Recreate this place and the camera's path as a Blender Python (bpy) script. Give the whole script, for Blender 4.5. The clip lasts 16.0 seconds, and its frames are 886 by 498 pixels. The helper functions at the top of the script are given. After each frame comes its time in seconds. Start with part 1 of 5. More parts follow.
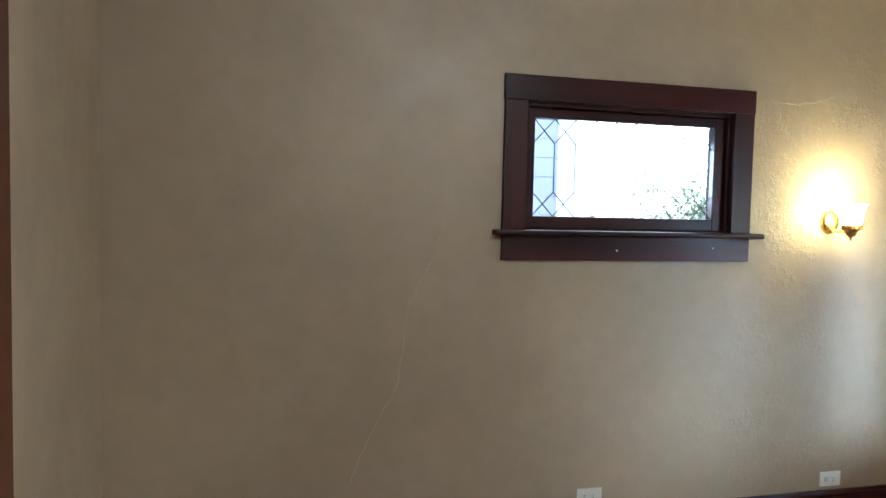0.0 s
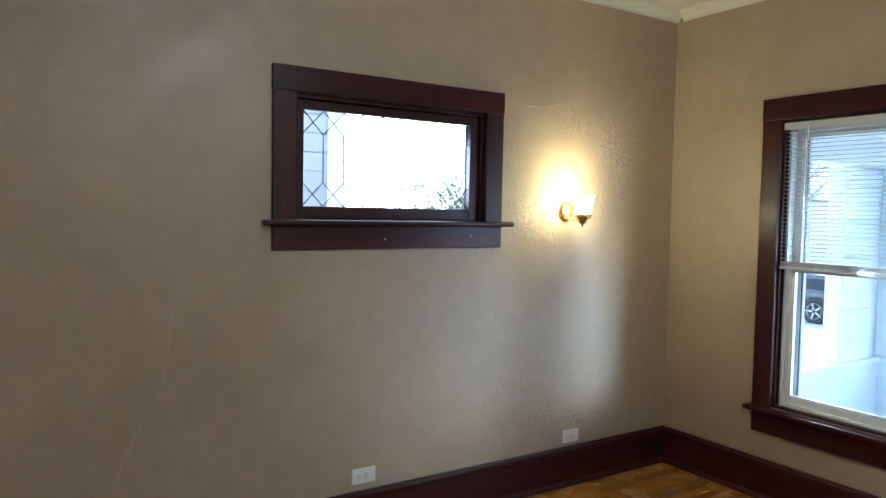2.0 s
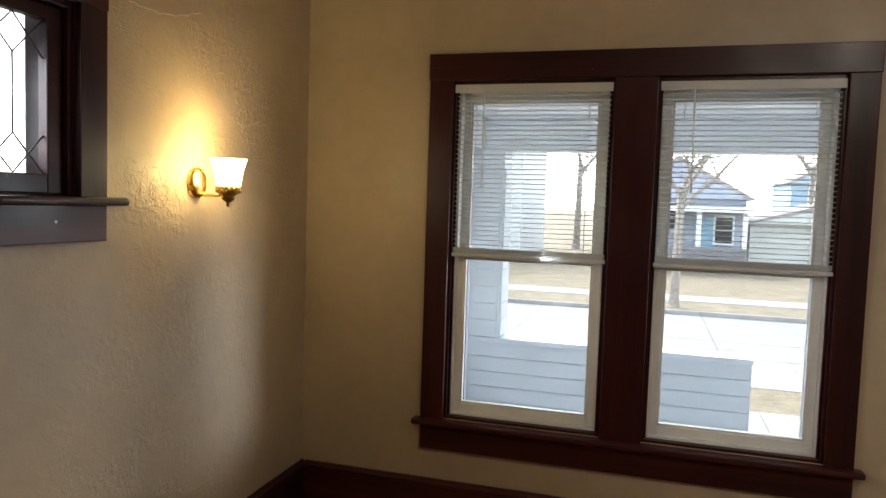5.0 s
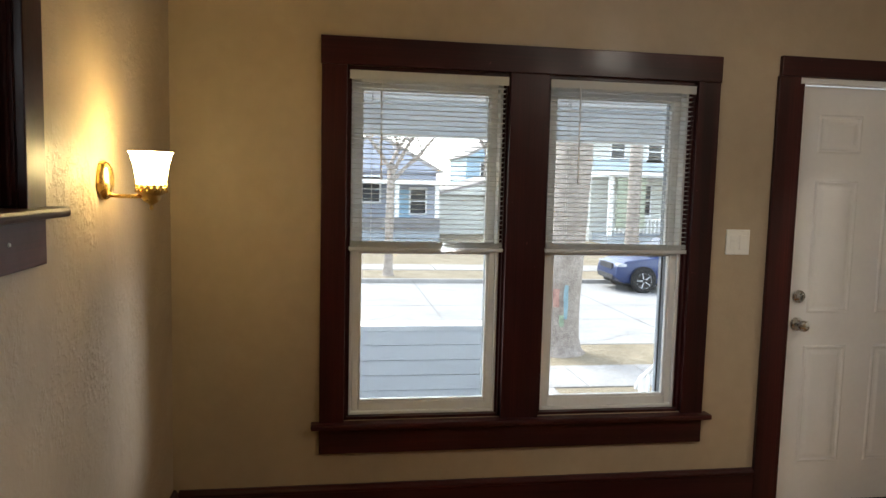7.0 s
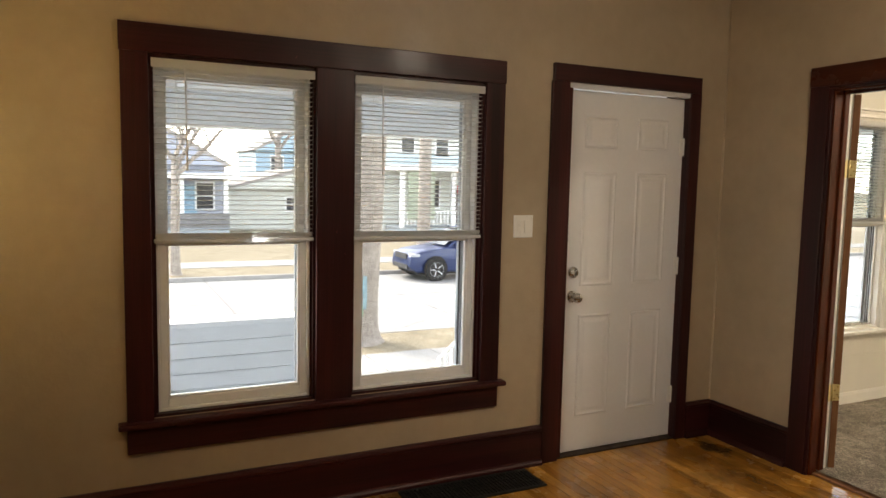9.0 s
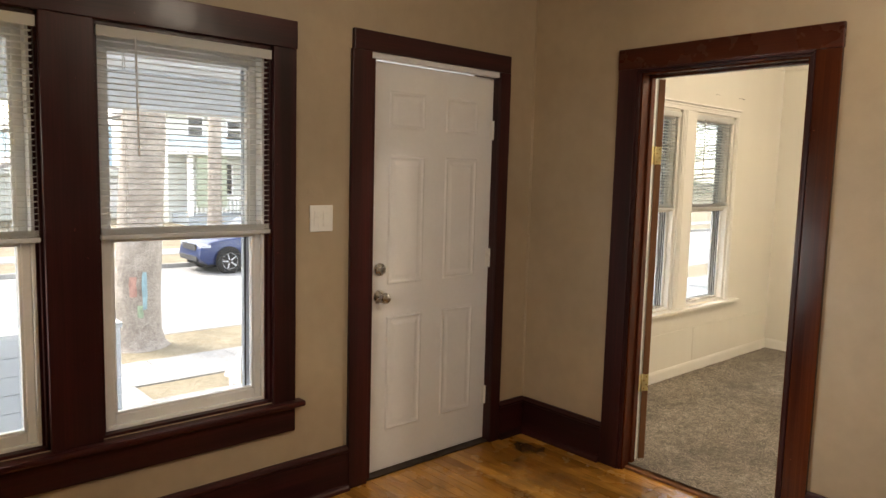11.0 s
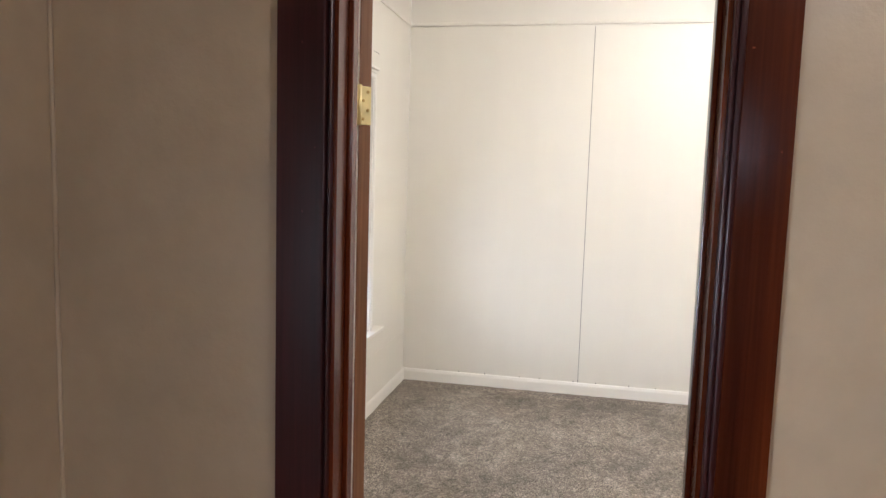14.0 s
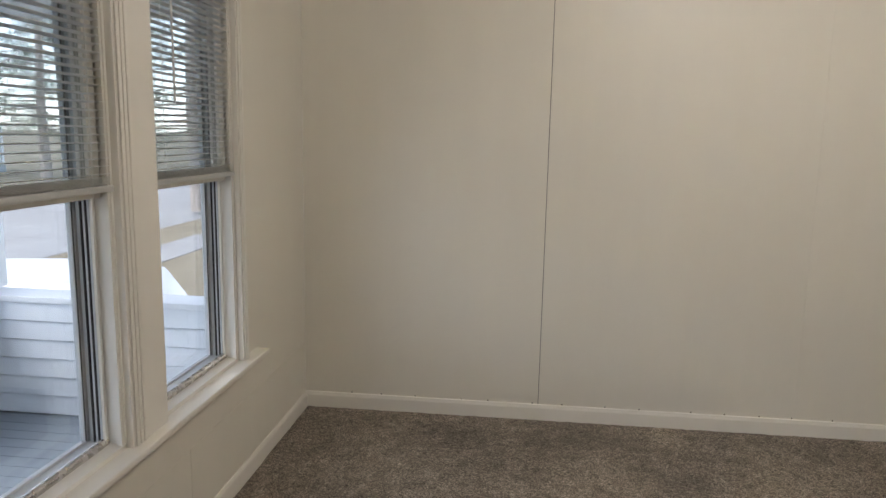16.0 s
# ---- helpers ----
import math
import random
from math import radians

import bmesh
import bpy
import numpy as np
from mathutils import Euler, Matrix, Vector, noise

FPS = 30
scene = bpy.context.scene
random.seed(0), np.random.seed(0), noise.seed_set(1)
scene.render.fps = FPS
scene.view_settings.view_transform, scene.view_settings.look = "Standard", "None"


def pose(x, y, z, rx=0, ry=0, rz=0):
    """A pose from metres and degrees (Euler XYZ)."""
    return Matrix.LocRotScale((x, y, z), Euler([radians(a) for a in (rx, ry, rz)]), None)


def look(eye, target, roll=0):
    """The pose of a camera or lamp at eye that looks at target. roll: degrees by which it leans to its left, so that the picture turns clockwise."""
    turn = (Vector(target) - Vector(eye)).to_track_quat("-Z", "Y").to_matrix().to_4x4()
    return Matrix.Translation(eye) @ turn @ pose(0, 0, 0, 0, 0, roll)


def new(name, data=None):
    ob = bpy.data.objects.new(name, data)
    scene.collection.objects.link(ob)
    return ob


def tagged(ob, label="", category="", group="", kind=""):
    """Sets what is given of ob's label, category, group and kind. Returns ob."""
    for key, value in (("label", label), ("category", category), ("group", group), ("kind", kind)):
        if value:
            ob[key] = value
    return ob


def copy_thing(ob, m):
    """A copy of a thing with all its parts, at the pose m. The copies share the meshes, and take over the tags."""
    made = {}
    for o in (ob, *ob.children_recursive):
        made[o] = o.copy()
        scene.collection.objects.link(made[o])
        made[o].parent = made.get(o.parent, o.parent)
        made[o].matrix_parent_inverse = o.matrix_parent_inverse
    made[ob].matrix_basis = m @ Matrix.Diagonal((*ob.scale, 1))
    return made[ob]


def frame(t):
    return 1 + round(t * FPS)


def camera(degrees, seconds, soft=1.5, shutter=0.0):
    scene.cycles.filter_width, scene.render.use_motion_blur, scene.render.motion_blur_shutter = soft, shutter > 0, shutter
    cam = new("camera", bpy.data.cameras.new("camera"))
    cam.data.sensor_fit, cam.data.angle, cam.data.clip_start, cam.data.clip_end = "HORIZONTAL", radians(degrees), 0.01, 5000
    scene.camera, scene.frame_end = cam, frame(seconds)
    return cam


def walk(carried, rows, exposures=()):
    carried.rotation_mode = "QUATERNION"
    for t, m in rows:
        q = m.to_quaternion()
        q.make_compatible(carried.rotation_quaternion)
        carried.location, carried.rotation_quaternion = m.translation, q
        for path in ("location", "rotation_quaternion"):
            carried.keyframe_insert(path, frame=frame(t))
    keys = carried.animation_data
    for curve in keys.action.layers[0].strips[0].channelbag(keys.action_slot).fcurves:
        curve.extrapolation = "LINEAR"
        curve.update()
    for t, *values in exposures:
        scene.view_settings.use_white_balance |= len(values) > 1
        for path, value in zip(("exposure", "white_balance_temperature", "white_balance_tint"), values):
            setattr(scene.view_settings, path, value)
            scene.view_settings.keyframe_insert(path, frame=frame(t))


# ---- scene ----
cam = camera(64.4, 16.0)
PATH = [
    (0, (-0.468, -0.213, 1.542), (0.016, 1.725, 1.434), 1.3),
    (0.5, (-0.525, -0.217, 1.526), (0.151, 1.663, 1.428), 1.2),
    (1, (-0.55, -0.226, 1.526), (0.294, 1.584, 1.42), 1.2),
    (1.5, (-0.515, -0.27, 1.511), (0.433, 1.488, 1.41), 1.1),
    (2, (-0.491, -0.285, 1.515), (0.58, 1.401, 1.41), 1.1),
    (2.5, (-0.456, -0.265, 1.51), (0.745, 1.33, 1.401), 1.1),
    (3, (-0.332, -0.134, 1.523), (1.034, 1.322, 1.403), 1.2),
    (3.5, (-0.214, 0.106, 1.518), (1.304, 1.401, 1.39), 1.3),
    (4, (-0.151, 0.415, 1.496), (1.543, 1.471, 1.373), 1.6),
    (4.2, (-0.125, 0.542, 1.482), (1.629, 1.496, 1.362), 1.7),
    (6.3, (-0.008, 1.738, 1.519), (1.986, 1.724, 1.359), 1.7),
    (6.5, (-0.03, 1.828, 1.532), (1.961, 1.729, 1.37), 1.6),
    (7, (-0.026, 1.948, 1.543), (1.942, 1.643, 1.36), 1.4),
    (7.5, (-0.072, 1.987, 1.538), (1.862, 1.507, 1.359), 1.3),
    (8, (-0.131, 2.039, 1.534), (1.752, 1.394, 1.346), 1.3),
    (8.2, (-0.161, 2.068, 1.527), (1.705, 1.372, 1.338), 1.3),
    (10.3, (-0.06, 1.968, 1.532), (1.581, 0.843, 1.325), 1.2),
    (10.5, (0.01, 1.918, 1.541), (1.614, 0.742, 1.327), 1.3),
    (11, (0.28, 1.786, 1.522), (1.762, 0.459, 1.309), 1.5),
    (11.5, (0.605, 1.653, 1.518), (1.881, 0.127, 1.305), 1.8),
    (12, (0.9, 1.403, 1.505), (1.992, -0.259, 1.296), 1.7),
    (12.5, (1.161, 1.128, 1.495), (2.111, -0.62, 1.288), 1.6),
    (13, (1.388, 0.831, 1.495), (2.113, -1.022, 1.294), 2.0),
    (13.5, (1.577, 0.49, 1.504), (2.129, -1.422, 1.304), 1.9),
    (14, (1.736, 0.146, 1.483), (2.146, -1.8, 1.276), 1.7),
    (14.5, (1.808, -0.216, 1.462), (2.06, -2.185, 1.218), 1.5),
    (15, (1.866, -0.556, 1.441), (2.053, -2.527, 1.158), 1.2),
    (15.5, (1.894, -0.809, 1.425), (2.078, -2.779, 1.132), 1.5),
    (16, (1.898, -1.132, 1.468), (2.116, -3.095, 1.15), 1.1),
]
EXPOSURES = [(0.0, 3.74, 5000, -2), (1.5, 3.58, 4750, 0), (2.0, 3.47, 4900, 0), (3.0, 3.15, 5500, 4), (3.5, 3.07, 6600, 9), (4.2, 2.8, 6700, 9), (6.5, 2.65, 6600, 8), (8.2, 2.75, 7300, 11), (10.6, 2.93, 7750, 12), (11.0, 2.97, 7600, 13), (11.5, 3.12, 7300, 15), (12.0, 3.3, 6200, 14), (12.5, 3.33, 6000, 16), (14.5, 3.08, 5850, 16), (15.2, 2.70, 6000, 14), (15.5, 2.45, 5950, 14), (16.0, 1.93, 6250, 14)]
walk(cam, [(t, look(eye, target, roll)) for t, eye, target, roll in PATH], EXPOSURES)
SKY, SUN = 0.145, 0.95
SCONCE_W, BED_W, LIV_FILL_W = 0.009, 10.6, 4.5
PORCH_W, WIN_B, WIN_C, WIN_D = 0.8, 0.5, 0.3, 0.45
SHADE_E = 7.6

# ---- world and light ----
world = bpy.data.worlds.new("overcast_sky")
scene.world = world
world.use_nodes = True
wn = world.node_tree.nodes
bg = wn["Background"]
sky = wn.new("ShaderNodeTexSky")
sky.sky_type = 'NISHITA'
sky.sun_disc = False
sky.sun_elevation = radians(42)
sky.sun_rotation = radians(60)
sky.air_density = 1.0
sky.dust_density = 0.3
sky.ozone_density = 1.0
haze = wn.new("ShaderNodeHueSaturation")
haze.inputs["Saturation"].default_value = 0.42
world.node_tree.links.new(sky.outputs[0], haze.inputs["Color"])
world.node_tree.links.new(haze.outputs[0], bg.inputs[0])
bg.inputs[1].default_value = SKY

sun = new("overcast_sun", bpy.data.lights.new("overcast_sun", 'SUN'))
sun.data.energy = SUN
sun.data.angle = radians(30)
sun.data.color = (1.0, 0.95, 0.88)
sun.matrix_world = look((0, 0, 30), (0 - 20 * math.sin(radians(60)), -20 * math.cos(radians(60)), 10))


def lamp(name, place, watts, colour, size):
    ob = new(name, bpy.data.lights.new(name, 'POINT'))
    ob.data.energy = watts
    ob.data.color = colour
    ob.data.shadow_soft_size = size
    ob.location = place
    return ob


lamp("sconce_bulb", (2.14, 2.478, 1.600), SCONCE_W, (1.0, 0.80, 0.36), 0.025)
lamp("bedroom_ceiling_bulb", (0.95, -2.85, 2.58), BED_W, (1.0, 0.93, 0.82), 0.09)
# added fill for the living room, with no known source
lamp("living_fill_bulb", (0.75, -0.05, 2.56), LIV_FILL_W, (1.0, 0.95, 0.88), 0.12)


def window_sky(name, place, target, watts, w, h, spread):
    """An aimed area lamp, added in an opening to stand in for sky light."""
    ob = new(name, bpy.data.lights.new(name, 'AREA'))
    ob.data.shape = 'RECTANGLE'
    ob.data.size, ob.data.size_y = w, h
    ob.data.energy = watts
    ob.data.color = (0.86, 0.93, 1.0)
    ob.data.spread = radians(spread)
    ob.matrix_world = look(place, target)
    return ob


window_sky("sky_light_porch_opening", (4.80, -1.0, 1.05), (2.25, 2.62, 0.80), PORCH_W, 1.05, 0.80, 36)
window_sky("sky_light_window_1", (2.985, 1.50, 0.98), (0.9, -1.30, 0.90), WIN_B, 0.26, 0.62, 62)
window_sky("sky_light_window_3", (1.10, 2.72, 1.74), (2.95, -0.20, 0.90), WIN_C, 0.80, 0.30, 58)
window_sky("sky_light_window_2", (3.0, -3.45, 0.95), (0.6, -4.30, 0.60), WIN_D, 0.30, 0.62, 125)

# ---- materials ----


class Mat:
    def __init__(self, name, colour, rough=0.6, metal=0.0):
        self.m = bpy.data.materials.new(name)
        self.m.use_nodes = True
        self.t = self.m.node_tree
        self.b = self.t.nodes["Principled BSDF"]
        self.b.inputs["Base Color"].default_value = (*colour, 1)
        self.b.inputs["Roughness"].default_value = rough
        self.b.inputs["Metallic"].default_value = metal
        self.coord = self.node("ShaderNodeTexCoord").outputs["Object"]

    def node(self, kind):
        return self.t.nodes.new(kind)

    def link(self, a, b):
        self.t.links.new(a, b)

    def noise(self, scale, detail=4, stretch=(1, 1, 1), rough=0.5, world=False):
        n = self.node("ShaderNodeTexNoise")
        n.inputs["Scale"].default_value = scale
        n.inputs["Detail"].default_value = detail
        n.inputs["Roughness"].default_value = rough
        mp = self.node("ShaderNodeMapping")
        mp.inputs["Scale"].default_value = stretch
        src = self.coord
        if world:
            src = self.node("ShaderNodeNewGeometry").outputs["Position"]
        self.link(src, mp.inputs[0])
        self.link(mp.outputs[0], n.inputs["Vector"])
        return n.outputs["Fac"]

    def ramp(self, fac, stops):
        r = self.node("ShaderNodeValToRGB")
        el = r.color_ramp.elements
        while len(el) < len(stops):
            el.new(0.5)
        for e, (p, c) in zip(el, stops):
            e.position = p
            e.color = (*c, 1) if len(c) == 3 else c
        self.link(fac, r.inputs[0])
        return r.outputs[0]

    def mix(self, fac, a, b, mode='MIX'):
        n = self.node("ShaderNodeMix")
        n.data_type = 'RGBA'
        n.blend_type = mode
        for sock, v in ((n.inputs[0], fac), (n.inputs[6], a), (n.inputs[7], b)):
            if isinstance(v, (int, float)):
                sock.default_value = v
            elif isinstance(v, tuple):
                sock.default_value = (*v, 1)
            else:
                self.link(v, sock)
        return n.outputs[2]

    def colour(self, out):
        self.link(out, self.b.inputs["Base Color"])
        return self

    def rough(self, out):
        self.link(out, self.b.inputs["Roughness"])
        return self

    def bump(self, heights, strength=0.3, dist=0.002):
        last = None
        for h in heights:
            n = self.node("ShaderNodeBump")
            s, d = strength, dist
            if isinstance(h, tuple):
                h, s, d = h
            n.inputs["Strength"].default_value = s
            n.inputs["Distance"].default_value = d
            self.link(h, n.inputs["Height"])
            if last:
                self.link(last, n.inputs["Normal"])
            last = n.outputs[0]
        self.link(last, self.b.inputs["Normal"])
        return self

    def random_tint(self, base, amount):
        info = self.node("ShaderNodeObjectInfo").outputs["Random"]
        mr = self.node("ShaderNodeMapRange")
        mr.inputs[3].default_value = 1 - amount
        mr.inputs[4].default_value = 1 + amount
        self.link(info, mr.inputs[0])
        return self.mix(1.0, base, mr.outputs[0], 'MULTIPLY')


def grey(v):
    return (v, v, v)


def plaster(name, c, patched=False):
    """Hand-trowelled wall paint: broad blotches of tone, trowel ridges and fine stipple."""
    m = Mat(name, c, 0.55)
    # broad random blotches in the colour stand in for uneven light
    big = m.ramp(m.noise(0.9, 3, world=True), [(0.3, grey(0.80)), (0.72, grey(1.08))])
    fine = m.ramp(m.noise(14, 5, world=True), [(0.3, grey(0.96)), (0.7, grey(1.03))])
    col = m.mix(1.0, m.mix(1.0, c, big, 'MULTIPLY'), fine, 'MULTIPLY')
    m.colour(col)
    m.rough(m.ramp(m.noise(5, 3, world=True), [(0.3, grey(0.38)), (0.7, grey(0.58))]))
    patch = m.ramp(m.noise(1.6, 2, world=True), [(0.45, grey(0.0)), (0.68, grey(1.0))])
    ridges = m.mix(1.0, m.noise(38, 4, world=True), patch, 'MULTIPLY')
    if patched:
        sep = m.node("ShaderNodeSeparateXYZ")
        m.link(m.node("ShaderNodeNewGeometry").outputs["Position"], sep.inputs[0])
        mr = m.node("ShaderNodeMapRange")
        mr.inputs[1].default_value, mr.inputs[2].default_value = 1.35, 2.0
        mr.inputs[3].default_value, mr.inputs[4].default_value = 0.05, 1.0
        m.link(sep.outputs[0], mr.inputs[0])
        rough_coat = m.mix(1.0, m.ramp(m.noise(48, 4, (1, 1, 1), 0.6, True), [(0.46, grey(0.0)), (0.60, grey(1.0))]), m.ramp(m.noise(4.0, 3, (1, 1, 1), 0.5, True), [(0.42, grey(0.1)), (0.60, grey(1.0))]), 'MULTIPLY')
        ridges = m.mix(1.0, rough_coat, mr.outputs[0], 'MULTIPLY')
    m.bump([(m.noise(2.6, 4, world=True), 0.28, 0.016), (ridges, 0.40 if patched else 0.3, 0.008 if patched else 0.006), (m.noise(60, 4, world=True), 0.22, 0.003), (m.noise(180, 3, world=True), 0.2, 0.0012)])
    return m.m


def varnish(name, dark, light, axis, gloss=0.36):
    """Old dark-stained varnished softwood with grain along one axis."""
    m = Mat(name, dark, gloss)
    st = [7, 7, 7]
    st[axis] = 0.35
    st2 = [70, 70, 70]
    st2[axis] = 1.2
    g1 = m.ramp(m.noise(1.3, 4, tuple(st), 0.55, True), [(0.30, dark), (0.75, light)])
    g2 = m.ramp(m.noise(2.0, 4, tuple(st2), 0.6, True), [(0.35, grey(0.72)), (0.7, grey(1.08))])
    col = m.mix(1.0, g1, g2, 'MULTIPLY')
    nick = m.ramp(m.noise(26, 3, (1, 1, 1), 0.6, True), [(0.735, grey(0.0)), (0.755, grey(0.5))])
    m.colour(m.mix(nick, col, tuple(min(1, v * 2.2 + 0.02) for v in light)))
    m.rough(m.ramp(m.noise(4, 4, (1, 1, 1), 0.6, True), [(0.35, grey(gloss * 0.8)), (0.7, grey(gloss * 1.4))]))
    m.bump([(m.noise(2.0, 4, tuple(st2), 0.6, True), 0.08, 0.002), (m.noise(9, 3, world=True), 0.10, 0.004)])
    m.b.inputs["Specular IOR Level"].default_value = 0.28
    m.b.inputs["Coat Weight"].default_value = 0.05
    m.b.inputs["Coat Roughness"].default_value = 0.25
    return m.m


def paint(name, c, rough=0.4, vary=0.05, scale=6.0, bump=0.08):
    m = Mat(name, c, rough)
    a = m.ramp(m.noise(scale, 4, world=True), [(0.3, grey(1 - vary)), (0.7, grey(1 + vary * 0.6))])
    b = m.ramp(m.noise(scale * 9, 5, world=True), [(0.3, grey(1 - vary * 0.5)), (0.7, grey(1 + vary * 0.4))])
    m.colour(m.mix(1.0, m.mix(1.0, c, a, 'MULTIPLY'), b, 'MULTIPLY'))
    m.rough(m.ramp(m.noise(scale * 2, 3, world=True), [(0.3, grey(rough * 0.8)), (0.7, grey(rough * 1.25))]))
    m.bump([(m.noise(scale * 20, 3, world=True), bump, 0.002), (m.noise(scale, 3, world=True), bump, 0.006)])
    return m.m


def panel_paint(name, c):
    """Eggshell paint over smooth board: faint upright roller marks."""
    m = Mat(name, c, 0.45)
    a = m.ramp(m.noise(5, 4, (1, 1, 0.08), 0.6, True), [(0.25, grey(0.972)), (0.75, grey(1.012))])
    m.colour(m.mix(1.0, c, a, 'MULTIPLY'))
    m.bump([(m.noise(9, 3, (1, 1, 0.06), 0.5, True), 0.05, 0.003), (m.noise(220, 2, world=True), 0.05, 0.0008)])
    return m.m


def metal(name, c, rough=0.25):
    m = Mat(name, c, rough, 0.9)
    m.rough(m.ramp(m.noise(40, 4), [(0.3, grey(rough * 0.7)), (0.7, grey(rough * 1.5))]))
    m.colour(m.mix(1.0, c, m.ramp(m.noise(25, 4), [(0.3, grey(0.85)), (0.7, grey(1.05))]), 'MULTIPLY'))
    return m.m


def outdoors(name, c1, c2, scale, rough=0.9, bump=0.4, dist=0.02, fine=8.0):
    m = Mat(name, c1, rough)
    a = m.ramp(m.noise(scale, 6, world=True, rough=0.65), [(0.32, c1), (0.68, c2)])
    b = m.ramp(m.noise(scale * fine, 5, world=True), [(0.3, grey(0.75)), (0.7, grey(1.15))])
    m.colour(m.mix(1.0, a, b, 'MULTIPLY'))
    m.bump([(m.noise(scale * fine, 5, world=True), bump, dist)])
    return m.m


def glass_pane(name, tint=(0.95, 0.97, 0.98)):
    m = Mat(name, tint, 0.02)
    tr = m.node("ShaderNodeBsdfTransparent")
    tr.inputs[0].default_value = (*tint, 1)
    gl = m.node("ShaderNodeBsdfGlossy")
    gl.inputs["Roughness"].default_value = 0.02
    lw = m.node("ShaderNodeLayerWeight")
    lw.inputs[0].default_value = 0.5
    pw = m.node("ShaderNodeMath")
    pw.operation = 'POWER'
    pw.inputs[1].default_value = 4.0
    m.link(lw.outputs["Facing"], pw.inputs[0])
    fr = m.node("ShaderNodeMapRange")
    fr.inputs[3].default_value = 0.035
    fr.inputs[4].default_value = 0.75
    m.link(pw.outputs[0], fr.inputs[0])
    mx = m.node("ShaderNodeMixShader")
    m.link(fr.outputs[0], mx.inputs[0])
    m.link(tr.outputs[0], mx.inputs[1])
    m.link(gl.outputs[0], mx.inputs[2])
    m.link(mx.outputs[0], m.node("ShaderNodeOutputMaterial").inputs[0])
    m.t.nodes.remove(m.t.nodes["Material Output"])
    return m.m


def emitter(name, c, strength, base=0.8):
    m = Mat(name, grey(base), 0.4)
    m.b.inputs["Emission Color"].default_value = (*c, 1)
    m.b.inputs["Emission Strength"].default_value = strength
    return m.m


TAN = plaster("tan_wall_paint", (0.45, 0.353, 0.242))
TAN_SIDE = plaster("tan_trowelled_wall_paint", (0.45, 0.353, 0.242), True)
CEILING = paint("ceiling_white", (0.78, 0.76, 0.70), 0.7, 0.05, 2.0, 0.2)
CROWN = paint("crown_white", (0.78, 0.76, 0.69), 0.45)
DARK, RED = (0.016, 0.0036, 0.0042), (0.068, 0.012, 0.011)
WOOD_X = varnish("dark_wood_along_x", DARK, RED, 0)
WOOD_Y = varnish("dark_wood_along_y", DARK, RED, 1)
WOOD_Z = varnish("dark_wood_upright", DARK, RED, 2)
# light grain tone raised to carry the orange highlights of the right casing
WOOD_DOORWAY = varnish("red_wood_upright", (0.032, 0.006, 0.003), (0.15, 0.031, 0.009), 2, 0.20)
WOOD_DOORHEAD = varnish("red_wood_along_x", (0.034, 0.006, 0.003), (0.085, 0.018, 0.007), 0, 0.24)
RAW_EDGE = varnish("raw_door_edge", (0.16, 0.065, 0.028), (0.34, 0.16, 0.07), 2, 0.55)
PANEL_WHITE = panel_paint("cream_panel_paint", (0.77, 0.735, 0.655))
TRIM_WHITE = panel_paint("cream_trim_paint", (0.83, 0.80, 0.74))
DOOR_WHITE = paint("white_door_paint", (0.77, 0.76, 0.75), 0.38, 0.03, 5.0, 0.06)
VINYL = paint("white_vinyl", (0.80, 0.80, 0.79), 0.35, 0.04, 9.0, 0.03)
BLIND = paint("white_blind", (0.80, 0.79, 0.76), 0.4, 0.03, 12.0, 0.02)


def let_light_through(m, share):
    """Thin plastic that glows a little when lit from behind."""
    t = m.node_tree
    b, out = t.nodes["Principled BSDF"], t.nodes["Material Output"]
    tl, mx = t.nodes.new("ShaderNodeBsdfTranslucent"), t.nodes.new("ShaderNodeMixShader")
    tl.inputs[0].default_value = (0.86, 0.87, 0.86, 1)
    mx.inputs[0].default_value = share
    t.links.new(b.outputs[0], mx.inputs[1])
    t.links.new(tl.outputs[0], mx.inputs[2])
    t.links.new(mx.outputs[0], out.inputs[0])


let_light_through(BLIND, 0.5)
PLASTIC = paint("white_plastic", (0.80, 0.78, 0.73), 0.32, 0.02, 20.0, 0.02)
SLOT = paint("outlet_slot", (0.02, 0.02, 0.02), 0.6)
BRASS = metal("brass", (0.78, 0.52, 0.17), 0.22)
OLD_BRASS = metal("dull_brass", (0.55, 0.36, 0.12), 0.35)
HINGE = metal("bright_brass_plate", (0.86, 0.72, 0.36), 0.38)
STEEL = metal("satin_nickel", (0.62, 0.60, 0.57), 0.24)
IRON = paint("black_iron", (0.012, 0.012, 0.012), 0.45, 0.3, 30.0, 0.3)
STORM_WHITE = paint("pale_storm_enamel", (0.66, 0.69, 0.72), 0.4)
ALU = paint("aluminium_storm_frame", (0.50, 0.53, 0.57), 0.4)
RUBBER = paint("dark_gasket", (0.05, 0.05, 0.052), 0.7)
LEAD = paint("lead_came", (0.05, 0.05, 0.055), 0.5)
GLASS = glass_pane("clear_glass", (0.935, 0.955, 0.965))
LEADED = glass_pane("leaded_glass", (0.96, 0.965, 0.97))
SHADE = emitter("lit_frosted_glass", (1.0, 0.76, 0.33), SHADE_E)
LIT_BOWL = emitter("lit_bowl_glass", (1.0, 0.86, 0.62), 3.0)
# paler than the wall paint: the cracks' highlight put into the colour
CRACK = paint("highlighted_crack", (0.50, 0.41, 0.29), 0.5)


